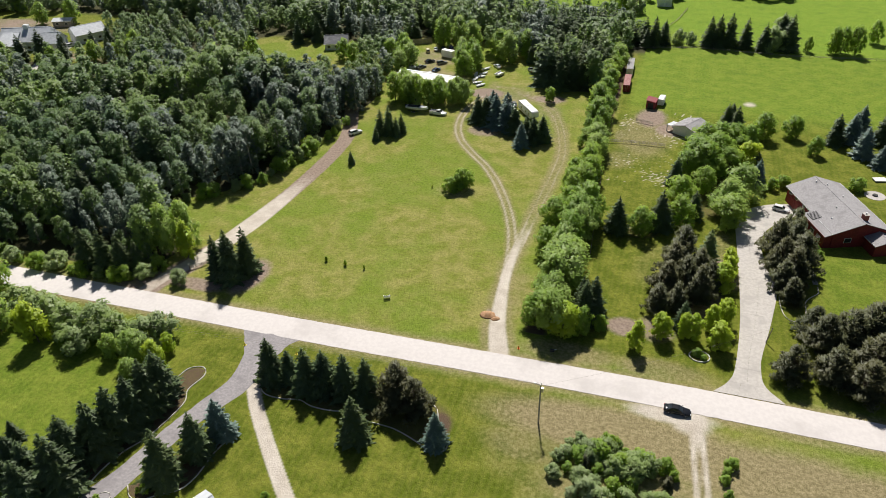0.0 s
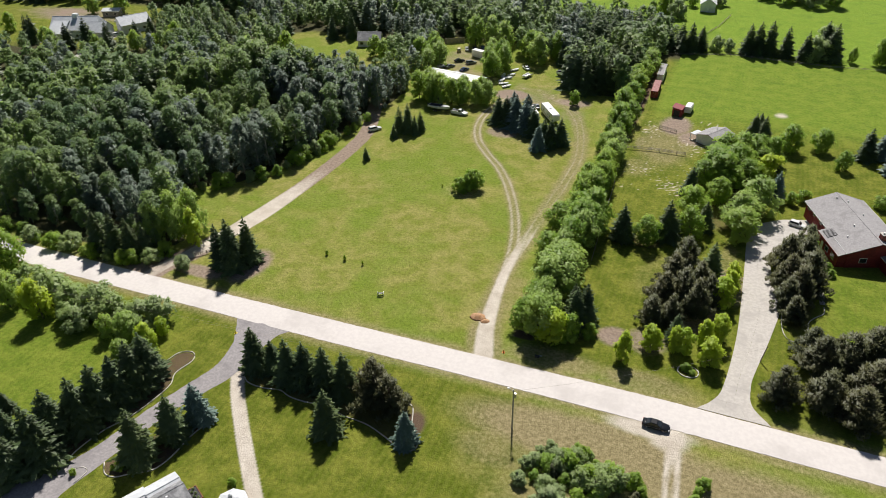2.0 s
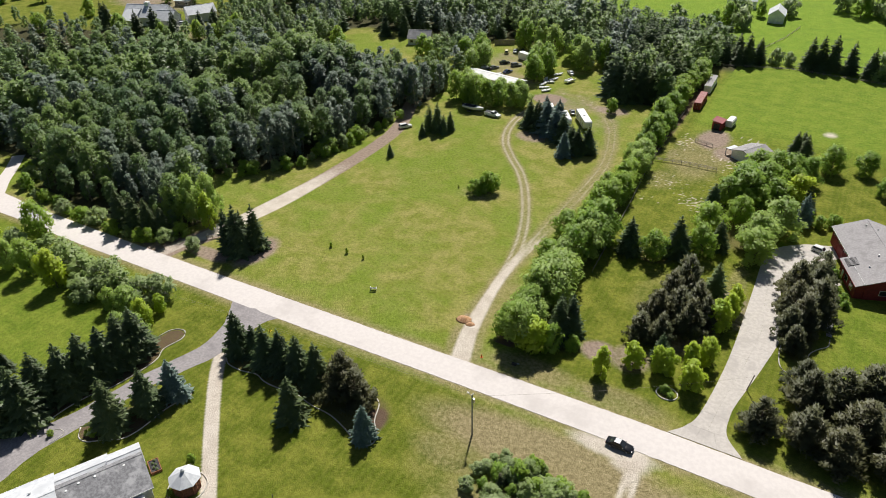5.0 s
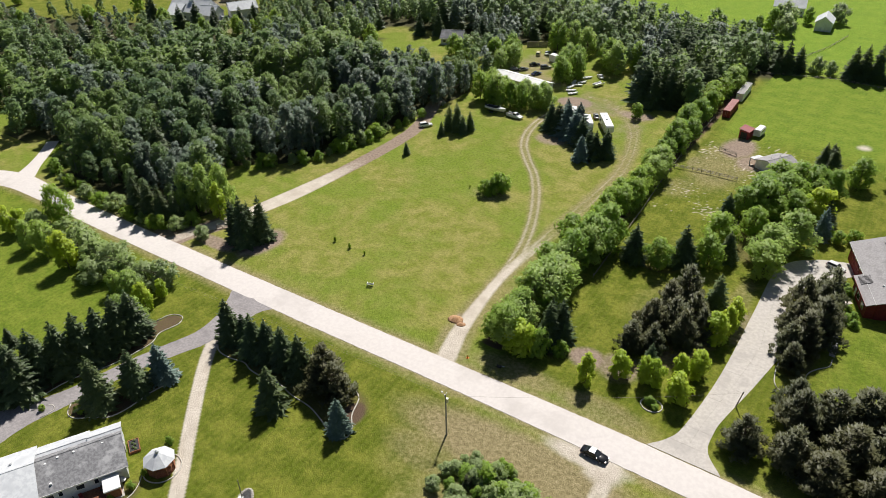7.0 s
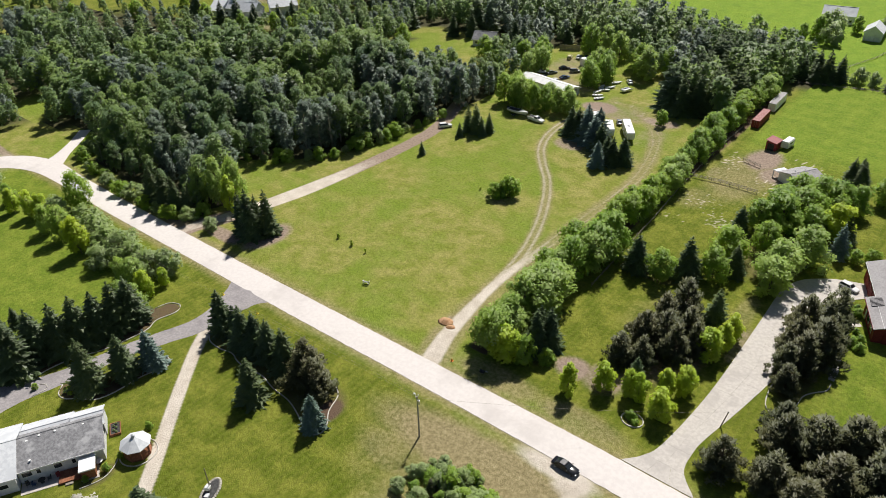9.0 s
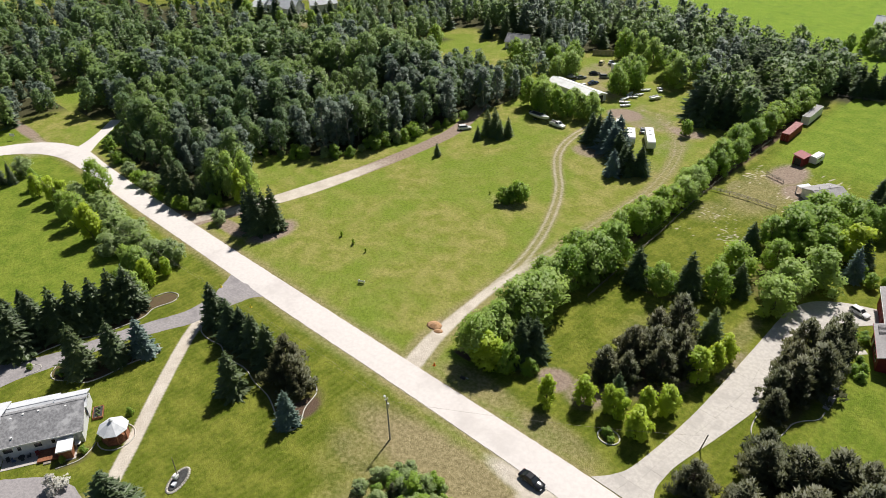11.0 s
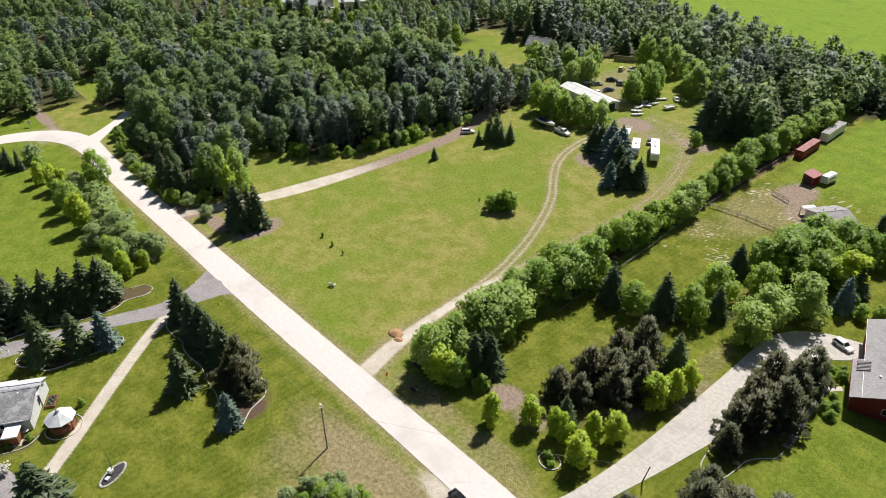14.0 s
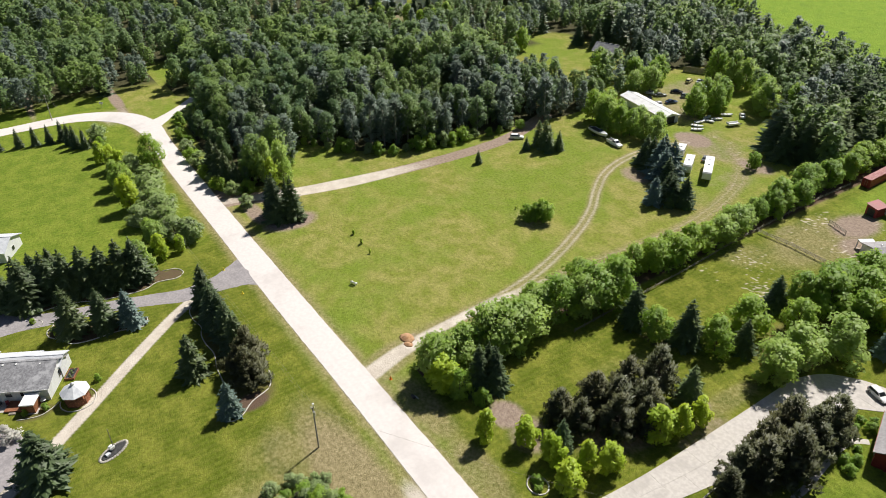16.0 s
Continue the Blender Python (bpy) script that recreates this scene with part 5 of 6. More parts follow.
gazebo = thing("gazebo", "octagonal wooden gazebo with a pale metal roof", "gazebo", pose(-50.5, 57.6, 0, 0, 0, 10))
oct_ = lambda r, z: [(math.cos(math.pi * (k + 0.5) / 4) * r, math.sin(math.pi * (k + 0.5) / 4) * r, z) for k in range(8)]
part("floor", Geo().loft([oct_(2.35, 0), oct_(2.35, 0.25)]), M_CEDAR, gazebo)
apex = (0, 0, 4.1)
for k in range(8):
    a, b = oct_(2.75, 2.5)[k], oct_(2.75, 2.5)[(k + 1) % 8]
    lo = [(q[0], q[1], q[2] - 0.08) for q in (a, b)]
    part("roof_panel", Geo().add([a, b, apex, lo[0], lo[1], (0, 0, 3.95)], [(0, 1, 2), (4, 3, 5), (0, 3, 4, 1), (1, 4, 5, 2), (2, 5, 3, 0)]), M_PALEROOF, gazebo)
    p, q = oct_(2.25, 0.25)[k], oct_(2.25, 0.25)[(k + 1) % 8]
    part("post", Geo().box(p[0] - 0.07, p[0] + 0.07, p[1] - 0.07, p[1] + 0.07, 0.25, 2.55), M_CEDAR, gazebo)
    if k != 6:
        for z in (0.45, 0.7, 0.95, 1.15):
            part("rail", Geo().tube([(p[0], p[1], z), (q[0], q[1], z)], 0.05, 4), M_CEDAR, gazebo)
part("cupola", Geo().tube([(0, 0, 4.0), (0, 0, 4.3), (0, 0, 4.55)], [0.35, 0.32, 0.03], 8), M_PALEROOF, gazebo)


def simple_house(name, label, x, y, turn, L, W, h, rise, wall, roof, openings=3):
    ob = thing(name, label, "house", pose(x, y, 0, 0, 0, turn))
    r = gable(ob, L, W, h, rise, wall, roof)
    for k in range(openings):
        window_unit(ob, -L / 2 + L * (k + 0.5) / openings, -W / 2, 1.1, 1.3, 1.1, -1)
    window_unit(ob, L / 2, 0, 1.1, 1.2, 1.1, 2)
    part("door", Geo().box(-L / 2 - 0.05, -L / 2, -0.5, 0.5, 0.02, 2.05), M_WHITE, ob)
    vent(r, L * 0.2, W * 0.15, h + rise * 0.6)
    return ob, r


simple_house("neighbour_house", "pale-roofed house behind the spruces", -118.5, 48, 62, 12, 9, 3, 1.8, M_SIDING, M_PALEROOF)
simple_house("wood_shed", "white shed hidden among the trees", -173, 194, 30, 9, 6, 3.2, 1.2, M_SIDING, M_PALEROOF, 2)
simple_house("clearing_house", "dark-roofed house in a woodland clearing", -146, 286.5, 20, 10, 8, 3.0, 2.6, M_SIDING, M_OLDSHINGLE)
far_house, rf = simple_house("far_white_house", "large white house with a pale hipped roof", -288, 254, 20, 22, 13, 4.4, 4.6, M_SIDING, M_PALEROOF, 6)
gable(far_house, 9, 10, 4.0, 3.4, M_SIDING, M_PALEROOF, 12, -4, walls="wing_wall")
gable(far_house, 7, 17, 4.0, 3.6, M_SIDING, M_PALEROOF, -6, -3, walls="wing_wall")
part("roof_lantern", Geo().soft_box(-1.2, 1.2, -1.2, 1.2, 8.4, 10.4, 0.2), M_WHITE, far_house, "white roof lantern")
simple_house("far_garage", "white garage with a pale roof", -269, 270, 60, 14, 10, 4.2, 3.0, M_SIDING, M_PALEROOF, 2)
simple_house("far_shed", "grey open-fronted shed by the far house", -299, 287, 20, 9, 6, 3, 0.8, M_WOOD, M_PALEROOF, 2)
simple_house("far_barn", "white barn in the far farmyard", -10, 392, 95, 11, 7, 4, 2.6, M_SIDING, M_PALEROOF, 2)
simple_house("far_farmhouse", "white farmhouse beyond the bright field", -30, 412, 10, 14, 9, 4, 3, M_SIDING, M_PALEROOF, 4)
ribbon("far_drive", [(-262, 226, 4), (-268, 240, 5), (-272, 252, 9), (-276, 264, 10)], M_CONCRETE, "pale drive before the far house", "driveway", 0.04, seed=8)

barn = thing("stable", "low stable with a grey shingle roof", "stable", pose(8.4, 230.6, 0, 0, 0, 58) @ Matrix.Diagonal((0.82, 1.1, 0.95, 1)))
rf = gable(barn, 10.5, 7.6, 2.7, 1.3, M_SIDING, M_SHINGLE)
part("lean_to", Geo().box(-5.0, -0.5, 3.85, 6.2, 2.1, 2.25).box(-4.9, -4.7, 6.0, 6.2, 0, 2.1).box(-0.8, -0.6, 6.0, 6.2, 0, 2.1), M_PALEROOF, barn)
part("stable_door", Geo().box(1.0, 2.4, 3.8, 3.86, 0.02, 2.1), M_WOOD, barn)
vent(rf, -2, 1, 3.9, 0.15)
vent(rf, 2, 1, 3.9, 0.15)

shed = thing("red_shed", "small red sheet-metal shed", "shed", pose(-5.8, 250, 0, 0, 0, 82) @ Matrix.Diagonal((0.85, 0.85, 1, 1)))
part("wall", Geo().box(-2.4, 2.4, -1.8, 1.8, 0, 2.6), M_SHEDRED, shed)
part("roof", Geo().add([(-2.7, -2.1, 2.6), (2.7, -2.1, 2.6), (2.7, 2.1, 3.1), (-2.7, 2.1, 3.1), (-2.7, -2.1, 2.7), (2.7, -2.1, 2.7), (2.7, 2.1, 3.2), (-2.7, 2.1, 3.2)], [(3, 2, 1, 0), (4, 5, 6, 7), (0, 1, 5, 4), (1, 2, 6, 5), (2, 3, 7, 6), (3, 0, 4, 7)]), M_SHEDRED, shed)
for k in range(12):
    part("rib", Geo().box(-2.6 + k * 0.46, -2.54 + k * 0.46, -2.05, -1.99, 0.0, 2.6), M_SHEDRED, shed)
# Wall is closed; a dark panel carries the shade inside the doorway.
part("opening", Geo().box(-2.43, -2.4, -1.2, 1.2, 0.0, 2.2), M_DARK, shed)

long_shed = thing("long_shed", "long low shed with a white sheet roof", "shed", pose(-91.5, 254.4, 0, 0, 0, -9))
gable(long_shed, 24, 6.5, 2.6, 1.0, M_SIDING, M_WHITE)
part("gate", Geo().box(12.0, 12.06, -1.6, 1.6, 0.02, 2.5), M_DARK, long_shed)
panel_fence = thing("panel_fence", "grey board screen behind old cars", "fence", pose(-110, 300, 0, 0, 0, 30))
for k in range(9):
    part("panel", Geo().box(-4.5 + k, -3.55 + k, -0.05, 0.05, 0.0, 2.4), M_WOOD, panel_fence)


# ---- vehicles ----
def wheels(ob, xs, half, r=0.33, w=0.22):
    for x in xs:
        for s in (-1, 1):
            y = s * half
            t = part("wheel", Geo().tube([(x, y - w / 2, r), (x, y - w / 2 + 0.03, r), (x, y + w / 2 - 0.03, r), (x, y + w / 2, r)], [r * 0.9, r, r, r * 0.9], 14), M_TYRE, ob)
            part("rim", Geo().tube([(x, y + s * (w / 2 - 0.02), r), (x, y + s * (w / 2 + 0.015), r)], [r * 0.6, r * 0.55], 10), M_RIM, t)


def body_loft(stations, half):
    """A car body from stations of x, floor, waist and how wide it is there."""
    rings = []
    for x, lo, hi, w in stations:
        b = half * w
        rings.append([(x, -b * 0.9, lo), (x, b * 0.9, lo), (x, b, lo + 0.12), (x, b, (lo + hi) / 2), (x, b * 0.95, hi - 0.06), (x, b * 0.82, hi), (x, -b * 0.82, hi), (x, -b * 0.95, hi - 0.06), (x, -b, (lo + hi) / 2), (x, -b, lo + 0.12)])
    return Geo().loft(rings)


def car(name, label, x, y, turn, paint, L=4.7, W=1.82, H=1.45, style="sedan", group="", z=0.0):
    ob = thing(name, label, "car" if style != "pickup" else "pickup truck", pose(x, y, z, 0, 0, turn), group)
    a, hw = L / 2, W / 2
    waist = 0.62 * H if style != "suv" else 0.6 * H
    st = [(-a, 0.4, waist * 0.9, 0.82), (-a + 0.15, 0.3, waist, 0.94), (-a * 0.6, 0.24, waist, 1.0), (0, 0.22, waist, 1.0), (a * 0.42, 0.24, waist * 0.98, 1.0), (a * 0.85, 0.28, waist * 0.84, 0.95), (a - 0.06, 0.36, waist * 0.74, 0.86), (a, 0.42, waist * 0.64, 0.8)]
    part("body", body_loft(st, hw), paint, ob, smooth=True)
    if style == "sedan":
        b0, b1, t0, t1 = -a * 0.78, a * 0.42, -a * 0.42, a * 0.08
    elif style == "suv":
        b0, b1, t0, t1 = -a * 0.96, a * 0.44, -a * 0.82, a * 0.12
    else:
        b0, b1, t0, t1 = -a * 0.12, a * 0.5, -a * 0.06, a * 0.24
    wb, wt, zb, zt = hw * 0.9, hw * 0.7, waist - 0.03, H - 0.05
    v = lambda s, u: (b0 + (t0 - b0) * u if s < 0 else b1 + (t1 - b1) * u)
    yb = lambda u: wb + (wt - wb) * u
    zz = lambda u: zb + (zt - zb) * u
    def quad(u0, u1, axis, s, mat, nm):
        e = 0.012
        if axis == 'x':
            q = [(v(s, u0) + s * e, -yb(u0) * 0.9, zz(u0) + e), (v(s, u0) + s * e, yb(u0) * 0.9, zz(u0) + e), (v(s, u1) + s * e, yb(u1) * 0.9, zz(u1) + e), (v(s, u1) + s * e, -yb(u1) * 0.9, zz(u1) + e)]
        else:
            q = [(v(-1, u0) + 0.12, s * (yb(u0) + e), zz(u0)), (v(1, u0) - 0.15, s * (yb(u0) + e), zz(u0)), (v(1, u1) - 0.1, s * (yb(u1) + e), zz(u1)), (v(-1, u1) + 0.1, s * (yb(u1) + e), zz(u1))]
        inner = [(p[0] * 0.985, p[1] * 0.985, p[2] - 0.01) for p in q]
        part(nm, Geo().loft([inner, q]), mat, ob)
    part("cabin", Geo().add([(b0, -wb, zb), (b1, -wb, zb), (b1, wb, zb), (b0, wb, zb), (t0, -wt, zt), (t1, -wt, zt), (t1, wt, zt), (t0, wt, zt), (t0 + 0.12, -wt * 0.85, H), (t1 - 0.12, -wt * 0.85, H), (t1 - 0.12, wt * 0.85, H), (t0 + 0.12, wt * 0.85, H)],
         [(0, 1, 5, 4), (1, 2, 6, 5), (2, 3, 7, 6), (3, 0, 4, 7), (4, 5, 9, 8), (5, 6, 10, 9), (6, 7, 11, 10), (7, 4, 8, 11), (8, 9, 10, 11)]), paint, ob)
    quad(0.12, 0.92, 'x', 1, M_GLASS, "windscreen")
    quad(0.2, 0.9, 'x', -1, M_GLASS, "rear_window")
    for s in (-1, 1):
        quad(0.18, 0.9, 'y', s, M_GLASS, "side_window")
        part("headlight", Geo().soft_box(a - 0.25, a - 0.02, s * hw * 0.62 - 0.18, s * hw * 0.62 + 0.18, waist * 0.6, waist * 0.78, 0.03), M_LAMPCLEAR, ob)
        part("tail_light", Geo().soft_box(-a - 0.02, -a + 0.12, s * hw * 0.68 - 0.16, s * hw * 0.68 + 0.16, waist * 0.68, waist * 0.9, 0.03), M_LAMPRED, ob)
        part("mirror", Geo().soft_box(b1 - 0.35, b1 - 0.2, s * (hw + 0.08) - 0.09, s * (hw + 0.08) + 0.09, waist + 0.02, waist + 0.16, 0.03), paint, ob)
    if style == "pickup":
        g = Geo().box(-a + 0.1, -a * 0.18, -hw * 0.8, hw * 0.8, waist, waist + 0.02)
        part("load_bed", g, M_DARK, ob)
        for s in (-1, 1):
            part("bed_side", Geo().box(-a + 0.02, -a * 0.16, s * hw * 0.88 - 0.06, s * hw * 0.88 + 0.06, waist - 0.02, waist + 0.22), paint, ob)
    wheels(ob, (-a * 0.6, a * 0.62), hw - 0.1)
    return ob


car("black_sedan", "black sedan parked on the road's edge", 10.0, 101.3, -2, M_BLACKPAINT, 4.9, 1.86, 1.42)
car("white_suv", "white sport utility car at the lane's end", -99.6, 201.6, 52, M_CARWHITE, 4.7, 1.86, 1.68, "suv")
car("white_hatchback", "white hatchback parked on the concrete drive", 33.0, 184.6, -18, M_CARWHITE, 4.3, 1.8, 1.5, "suv")
car("pickup_truck", "white pickup truck hitched to a boat trailer", -77.6, 224.4, -4, M_CARWHITE, 6.2, 2.05, 1.95, "pickup")

# boat on its trailer
boat = thing("boat_trailer", "white and dark motor boat on a road trailer", "boat", pose(-85.6, 224.9, 0, 0, 0, -4) @ Matrix.Scale(1.15, 4))
st = []
for x, w, lo, hi in ((-3.6, 0.9, 0.85, 1.75), (-2, 1.0, 0.75, 1.75), (0, 1.0, 0.72, 1.8), (1.8, 0.8, 0.8, 1.9), (3.0, 0.42, 1.05, 2.0), (3.7, 0.05, 1.5, 2.05)):
    b = 1.2 * w
    st.append([(x, 0, lo), (x, b * 0.7, lo + 0.25), (x, b, hi - 0.15), (x, b * 0.92, hi), (x, -b * 0.92, hi), (x, -b, hi - 0.15), (x, -b * 0.7, lo + 0.25)])
hull = part("hull", Geo().loft(st), M_CARWHITE, boat, smooth=False)
part("cockpit", Geo().soft_box(-3.2, 0.4, -0.8, 0.8, 1.74, 1.86, 0.05), M_DARK, hull)
part("boat_windscreen", Geo().box(0.5, 0.9, -0.85, 0.85, 1.78, 2.25, 0.12, -0.25), M_GLASS, hull)
part("outboard_motor", Geo().soft_box(-4.2, -3.65, -0.25, 0.25, 0.9, 2.1, 0.1), M_DARK, boat)
part("trailer_frame", Geo().box(-3.2, 4.2, -0.06, 0.06, 0.5, 0.62).box(-2.8, 1.0, -1.05, -0.93, 0.5, 0.62).box(-2.8, 1.0, 0.93, 1.05, 0.5, 0.62).box(-1.0, -0.85, -1, 1, 0.45, 0.6), M_DARK, boat)
wheels(boat, (-1.4, -0.6), 1.15, 0.32)


def camper(name, label, x, y, turn, L, W, H, fifth=False):
    ob = thing(name, label, "camper", pose(x, y, 0, 0, 0, turn), "campers")
    a, hw = L / 2, W / 2
    prof = [(-a, 0.55), (a - (1.6 if fifth else 0.35), 0.55), (a - (1.4 if fifth else 0.1), 1.4), (a, 1.5 if fifth else 1.6), (a - 0.15, H - 0.35), (a - 0.5, H), (-a + 0.25, H), (-a, H - 0.25)]
    part("body", Geo().loft([[(px_, -hw, pz) for px_, pz in prof], [(px_, -hw + 0.0001, pz) for px_, pz in prof], [(px_, hw, pz) for px_, pz in prof]]), M_WHITE, ob)
    part("stripe", Geo().box(-a + 0.1, a - 1.7, -hw - 0.012, -hw, 1.0, 1.3), M_CARGREY, ob)
    part("stripe", Geo().box(-a + 0.1, a - 1.7, hw, hw + 0.012, 1.0, 1.3), M_CARGREY, ob)
    for px_, w in ((-a * 0.55, 1.2), (a * 0.1, 0.9), (a * 0.5, 0.7)):
        for s in (-1, 1):
            part("window", Geo().box(px_ - w / 2, px_ + w / 2, s * (hw + 0.012) - 0.012, s * (hw + 0.012) + 0.012, 1.6, 2.2), M_GLASS, ob)
    part("rear_window", Geo().box(-a - 0.02, -a, -0.7, 0.7, 1.6, 2.3), M_GLASS, ob)
    part("air_unit", Geo().soft_box(-0.5, 0.5, -0.35, 0.35, H, H + 0.28, 0.1), M_WHITE, ob)
    part("roof_hatch", Geo().soft_box(-a * 0.6, -a * 0.6 + 0.5, -0.25, 0.25, H, H + 0.1, 0.04), M_PALEROOF, ob)
    part("door", Geo().box(a * 0.22, a * 0.22 + 0.65, -hw - 0.02, -hw, 0.6, 2.3), M_PALEROOF, ob)
    wheels(ob, (-0.9, -0.05), hw - 0.12, 0.36)
    part("hitch", Geo().box(a - 0.4, a + 0.8, -0.06, 0.06, 0.45, 0.6), M_DARK, ob)
    part("jack_stand", Geo().tube([(a - 0.2, 0, 0), (a - 0.2, 0, 0.6)], 0.05, 6), M_DARK, ob)
    return ob


camper("travel_trailer", "white travel trailer beside the spruces", -52.6, 230.4, 303, 8.6, 2.5, 3.0)
camper("fifth_wheel_camper", "long white fifth-wheel camper with dark front", -46.6, 231.9, 305, 12.2, 2.55, 3.5, True)
camper("small_camper", "small white camper behind the spruces", -60.8, 236.4, 301, 5.6, 2.3, 2.7)
car("old_car", "grey old car between the campers", -53.6, 239.4, 119, M_CARGREY, 4.6, group="old cars")

for x, y, a, mat, sty, lab in ((-94, 262.4, 150, M_CARWHITE, "sedan", "white old sedan behind the shed"), (-99.8, 269.4, 60, M_CARGREY, "sedan", "silver old sedan on the grass"), (-98.6, 277, 40, M_BLACKPAINT, "sedan", "black old sedan on the grass"), (-99.8, 263.6, 140, M_BLACKPAINT, "sedan", "black old sedan behind the shed"),
                              (-92.6, 267.4, 70, M_CARBLUE, "sedan", "blue old sedan on the grass"), (-93, 276.2, 40, M_CARGREY, "suv", "grey old van on the grass"), (-104, 290, 110, M_CARTAN, "suv", "faded yellow old car"), (-101.4, 293, 110, M_CARWHITE, "sedan", "white old car in a row"),
                              (-98.6, 295, 110, M_BLACKPAINT, "sedan", "black old car in a row"), (-95.6, 297, 110, M_CARBLUE, "sedan", "blue old car in a row"), (-92.6, 298, 110, M_CARGREY, "sedan", "grey old car in a row"), (-103.6, 268, 20, M_CARWHITE, "pickup", "white old pickup truck under trees"),
                              (-69.4, 277.4, 130, M_CARWHITE, "sedan", "white old car by the yard track"), (-55, 276, 120, M_CARGREY, "pickup", "grey pickup truck at the wood's edge"), (-274, 256, 40, M_BLACKPAINT, "suv", "black car before the far house"), (-270, 259, 60, M_CARWHITE, "suv", "white car before the far house")):
    car("old_car", lab, x, y, a, mat, 4.6, 1.8, 1.45 if sty == "sedan" else 1.65, sty, "old cars")


def small_boat(x, y, turn, label):
    ob = thing("rowing_boat", label, "boat", pose(x, y, 0, 0, 0, turn) @ Matrix.Scale(0.85, 4), "old boats")
    rings = []
    for px_, w, lo, hi in ((-2.3, 0.7, 0.1, 0.75), (-1, 0.85, 0.05, 0.75), (0.8, 0.8, 0.05, 0.8), (1.8, 0.45, 0.15, 0.9), (2.4, 0.05, 0.45, 0.95)):
        rings.append([(px_, 0, lo), (px_, w * 0.8, lo + 0.2), (px_, w, hi), (px_, -w, hi), (px_, -w * 0.8, lo + 0.2)])
    h = part("hull", Geo().loft(rings), M_PALEROOF, ob)
    part("thwart", Geo().box(-0.2, 0.15, -0.8, 0.8, 0.76, 0.82), M_WOOD, h)
    part("thwart", Geo().box(-1.6, -1.3, -0.75, 0.75, 0.74, 0.8), M_WOOD, h)


for x, y, a in ((-70.4, 255.4, 48), (-72.4, 257.8, 28), (-74.2, 261.2, 75), (-73, 264.4, 15), (-72.6, 268, 55), (-75.4, 266.4, 95), (-73.2, 274, 50)):
    small_boat(x, y, a, "pale old boat stored on the grass")
ut = thing("utility_trailer", "white open utility trailer on the yard", "trailer", pose(-66.2, 268.6, 0, 0, 0, 70))
part("bed", Geo().box(-2.2, 2.2, -1, 1, 0.55, 0.7), M_WHITE, ut)
for s in (-1, 1):
    part("side_board", Geo().box(-2.2, 2.2, s * 1.0 - 0.04, s * 1.0 + 0.04, 0.7, 1.2), M_WHITE, ut)
part("end_board", Geo().box(-2.24, -2.16, -1, 1, 0.7, 1.2), M_WHITE, ut)
part("drawbar", Geo().box(2.2, 3.4, -0.05, 0.05, 0.5, 0.6), M_DARK, ut)
wheels(ut, (-0.3,), 1.1, 0.34)
van = thing("box_body", "white box van body standing on the grass", "box", pose(-93, 285, 0, 0, 0, -18))
part("box", Geo().soft_box(-2.8, 2.8, -1.3, 1.3, 0.4, 3.2, 0.08), M_WHITE, van)
part("skid", Geo().box(-2.6, 2.6, -1.0, -0.8, 0, 0.4).box(-2.6, 2.6, 0.8, 1.0, 0, 0.4), M_WOOD, van)


def container(name, label, x, y, turn, L, H, mat, roof, ribs=True):
    ob = thing(name, label, "container", pose(x, y, 0, 0, 0, turn))
    part("box", Geo().box(-L / 2, L / 2, -1.22, 1.22, 0.15, H), mat, ob)
    part("roof", Geo().box(-L / 2 + 0.05, L / 2 - 0.05, -1.17, 1.17, H, H + 0.03), roof, ob)
    for k in range(int(L / 0.6)):
        for s in (-1, 1):
            part("rib", Geo().box(-L / 2 + 0.2 + k * 0.6, -L / 2 + 0.45 + k * 0.6, s * 1.24 - 0.02, s * 1.24 + 0.02, 0.25, H - 0.08), mat, ob)
    for s in (-1, 1):
        d = part("door_leaf", Geo().box(-L / 2 - 0.04, -L / 2, s * 0.6 - 0.57, s * 0.6 + 0.57, 0.25, H - 0.1), mat, ob)
        part("lock_bar", Geo().tube([(-L / 2 - 0.07, s * 0.3, 0.3), (-L / 2 - 0.07, s * 0.3, H - 0.15)], 0.025, 5), M_WIRE, d)
    part("base_rail", Geo().box(-L / 2, L / 2, -1.2, -1.0, 0, 0.15).box(-L / 2, L / 2, 1.0, 1.2, 0, 0.15), M_DARK, ob)


container("red_container", "faded red shipping container by the fence", -16.2, 268.4, 92, 12.2, 2.7, M_SHEDRED, plain("faded pink roof", (0.3, 0.13, 0.13), (0.42, 0.24, 0.23), 1.5, 0.85))
container("grey_trailer_body", "grey-white trailer body by the fence", -16.8, 286.6, 92, 13.4, 3.0, M_WHITE, M_SHINGLE)
ht = thing("horse_trailer", "white trailer with a rounded roof", "trailer", pose(-2.6, 253.6, 0, 0, 0, 84) @ Matrix.Scale(1.2, 4))
prof = [(-0.95, 0.45), (0.95, 0.45), (0.98, 1.9), (0.75, 2.25), (-0.75, 2.25), (-0.98, 1.9)]
part("body", Geo().loft([[(-2.2, y, z) for y, z in prof], [(1.8, y, z) for y, z in prof], [(2.3, y * 0.8, 0.45 + (z - 0.45) * 0.8) for y, z in prof]]), M_WHITE, ht)
part("window", Geo().box(-1.4, 0.6, -1.0, -0.97, 1.4, 1.75), M_GLASS, ht)
part("drawbar", Geo().box(2.2, 3.2, -0.05, 0.05, 0.4, 0.5), M_DARK, ht)
wheels(ht, (-0.5, 0.25), 0.95, 0.3)


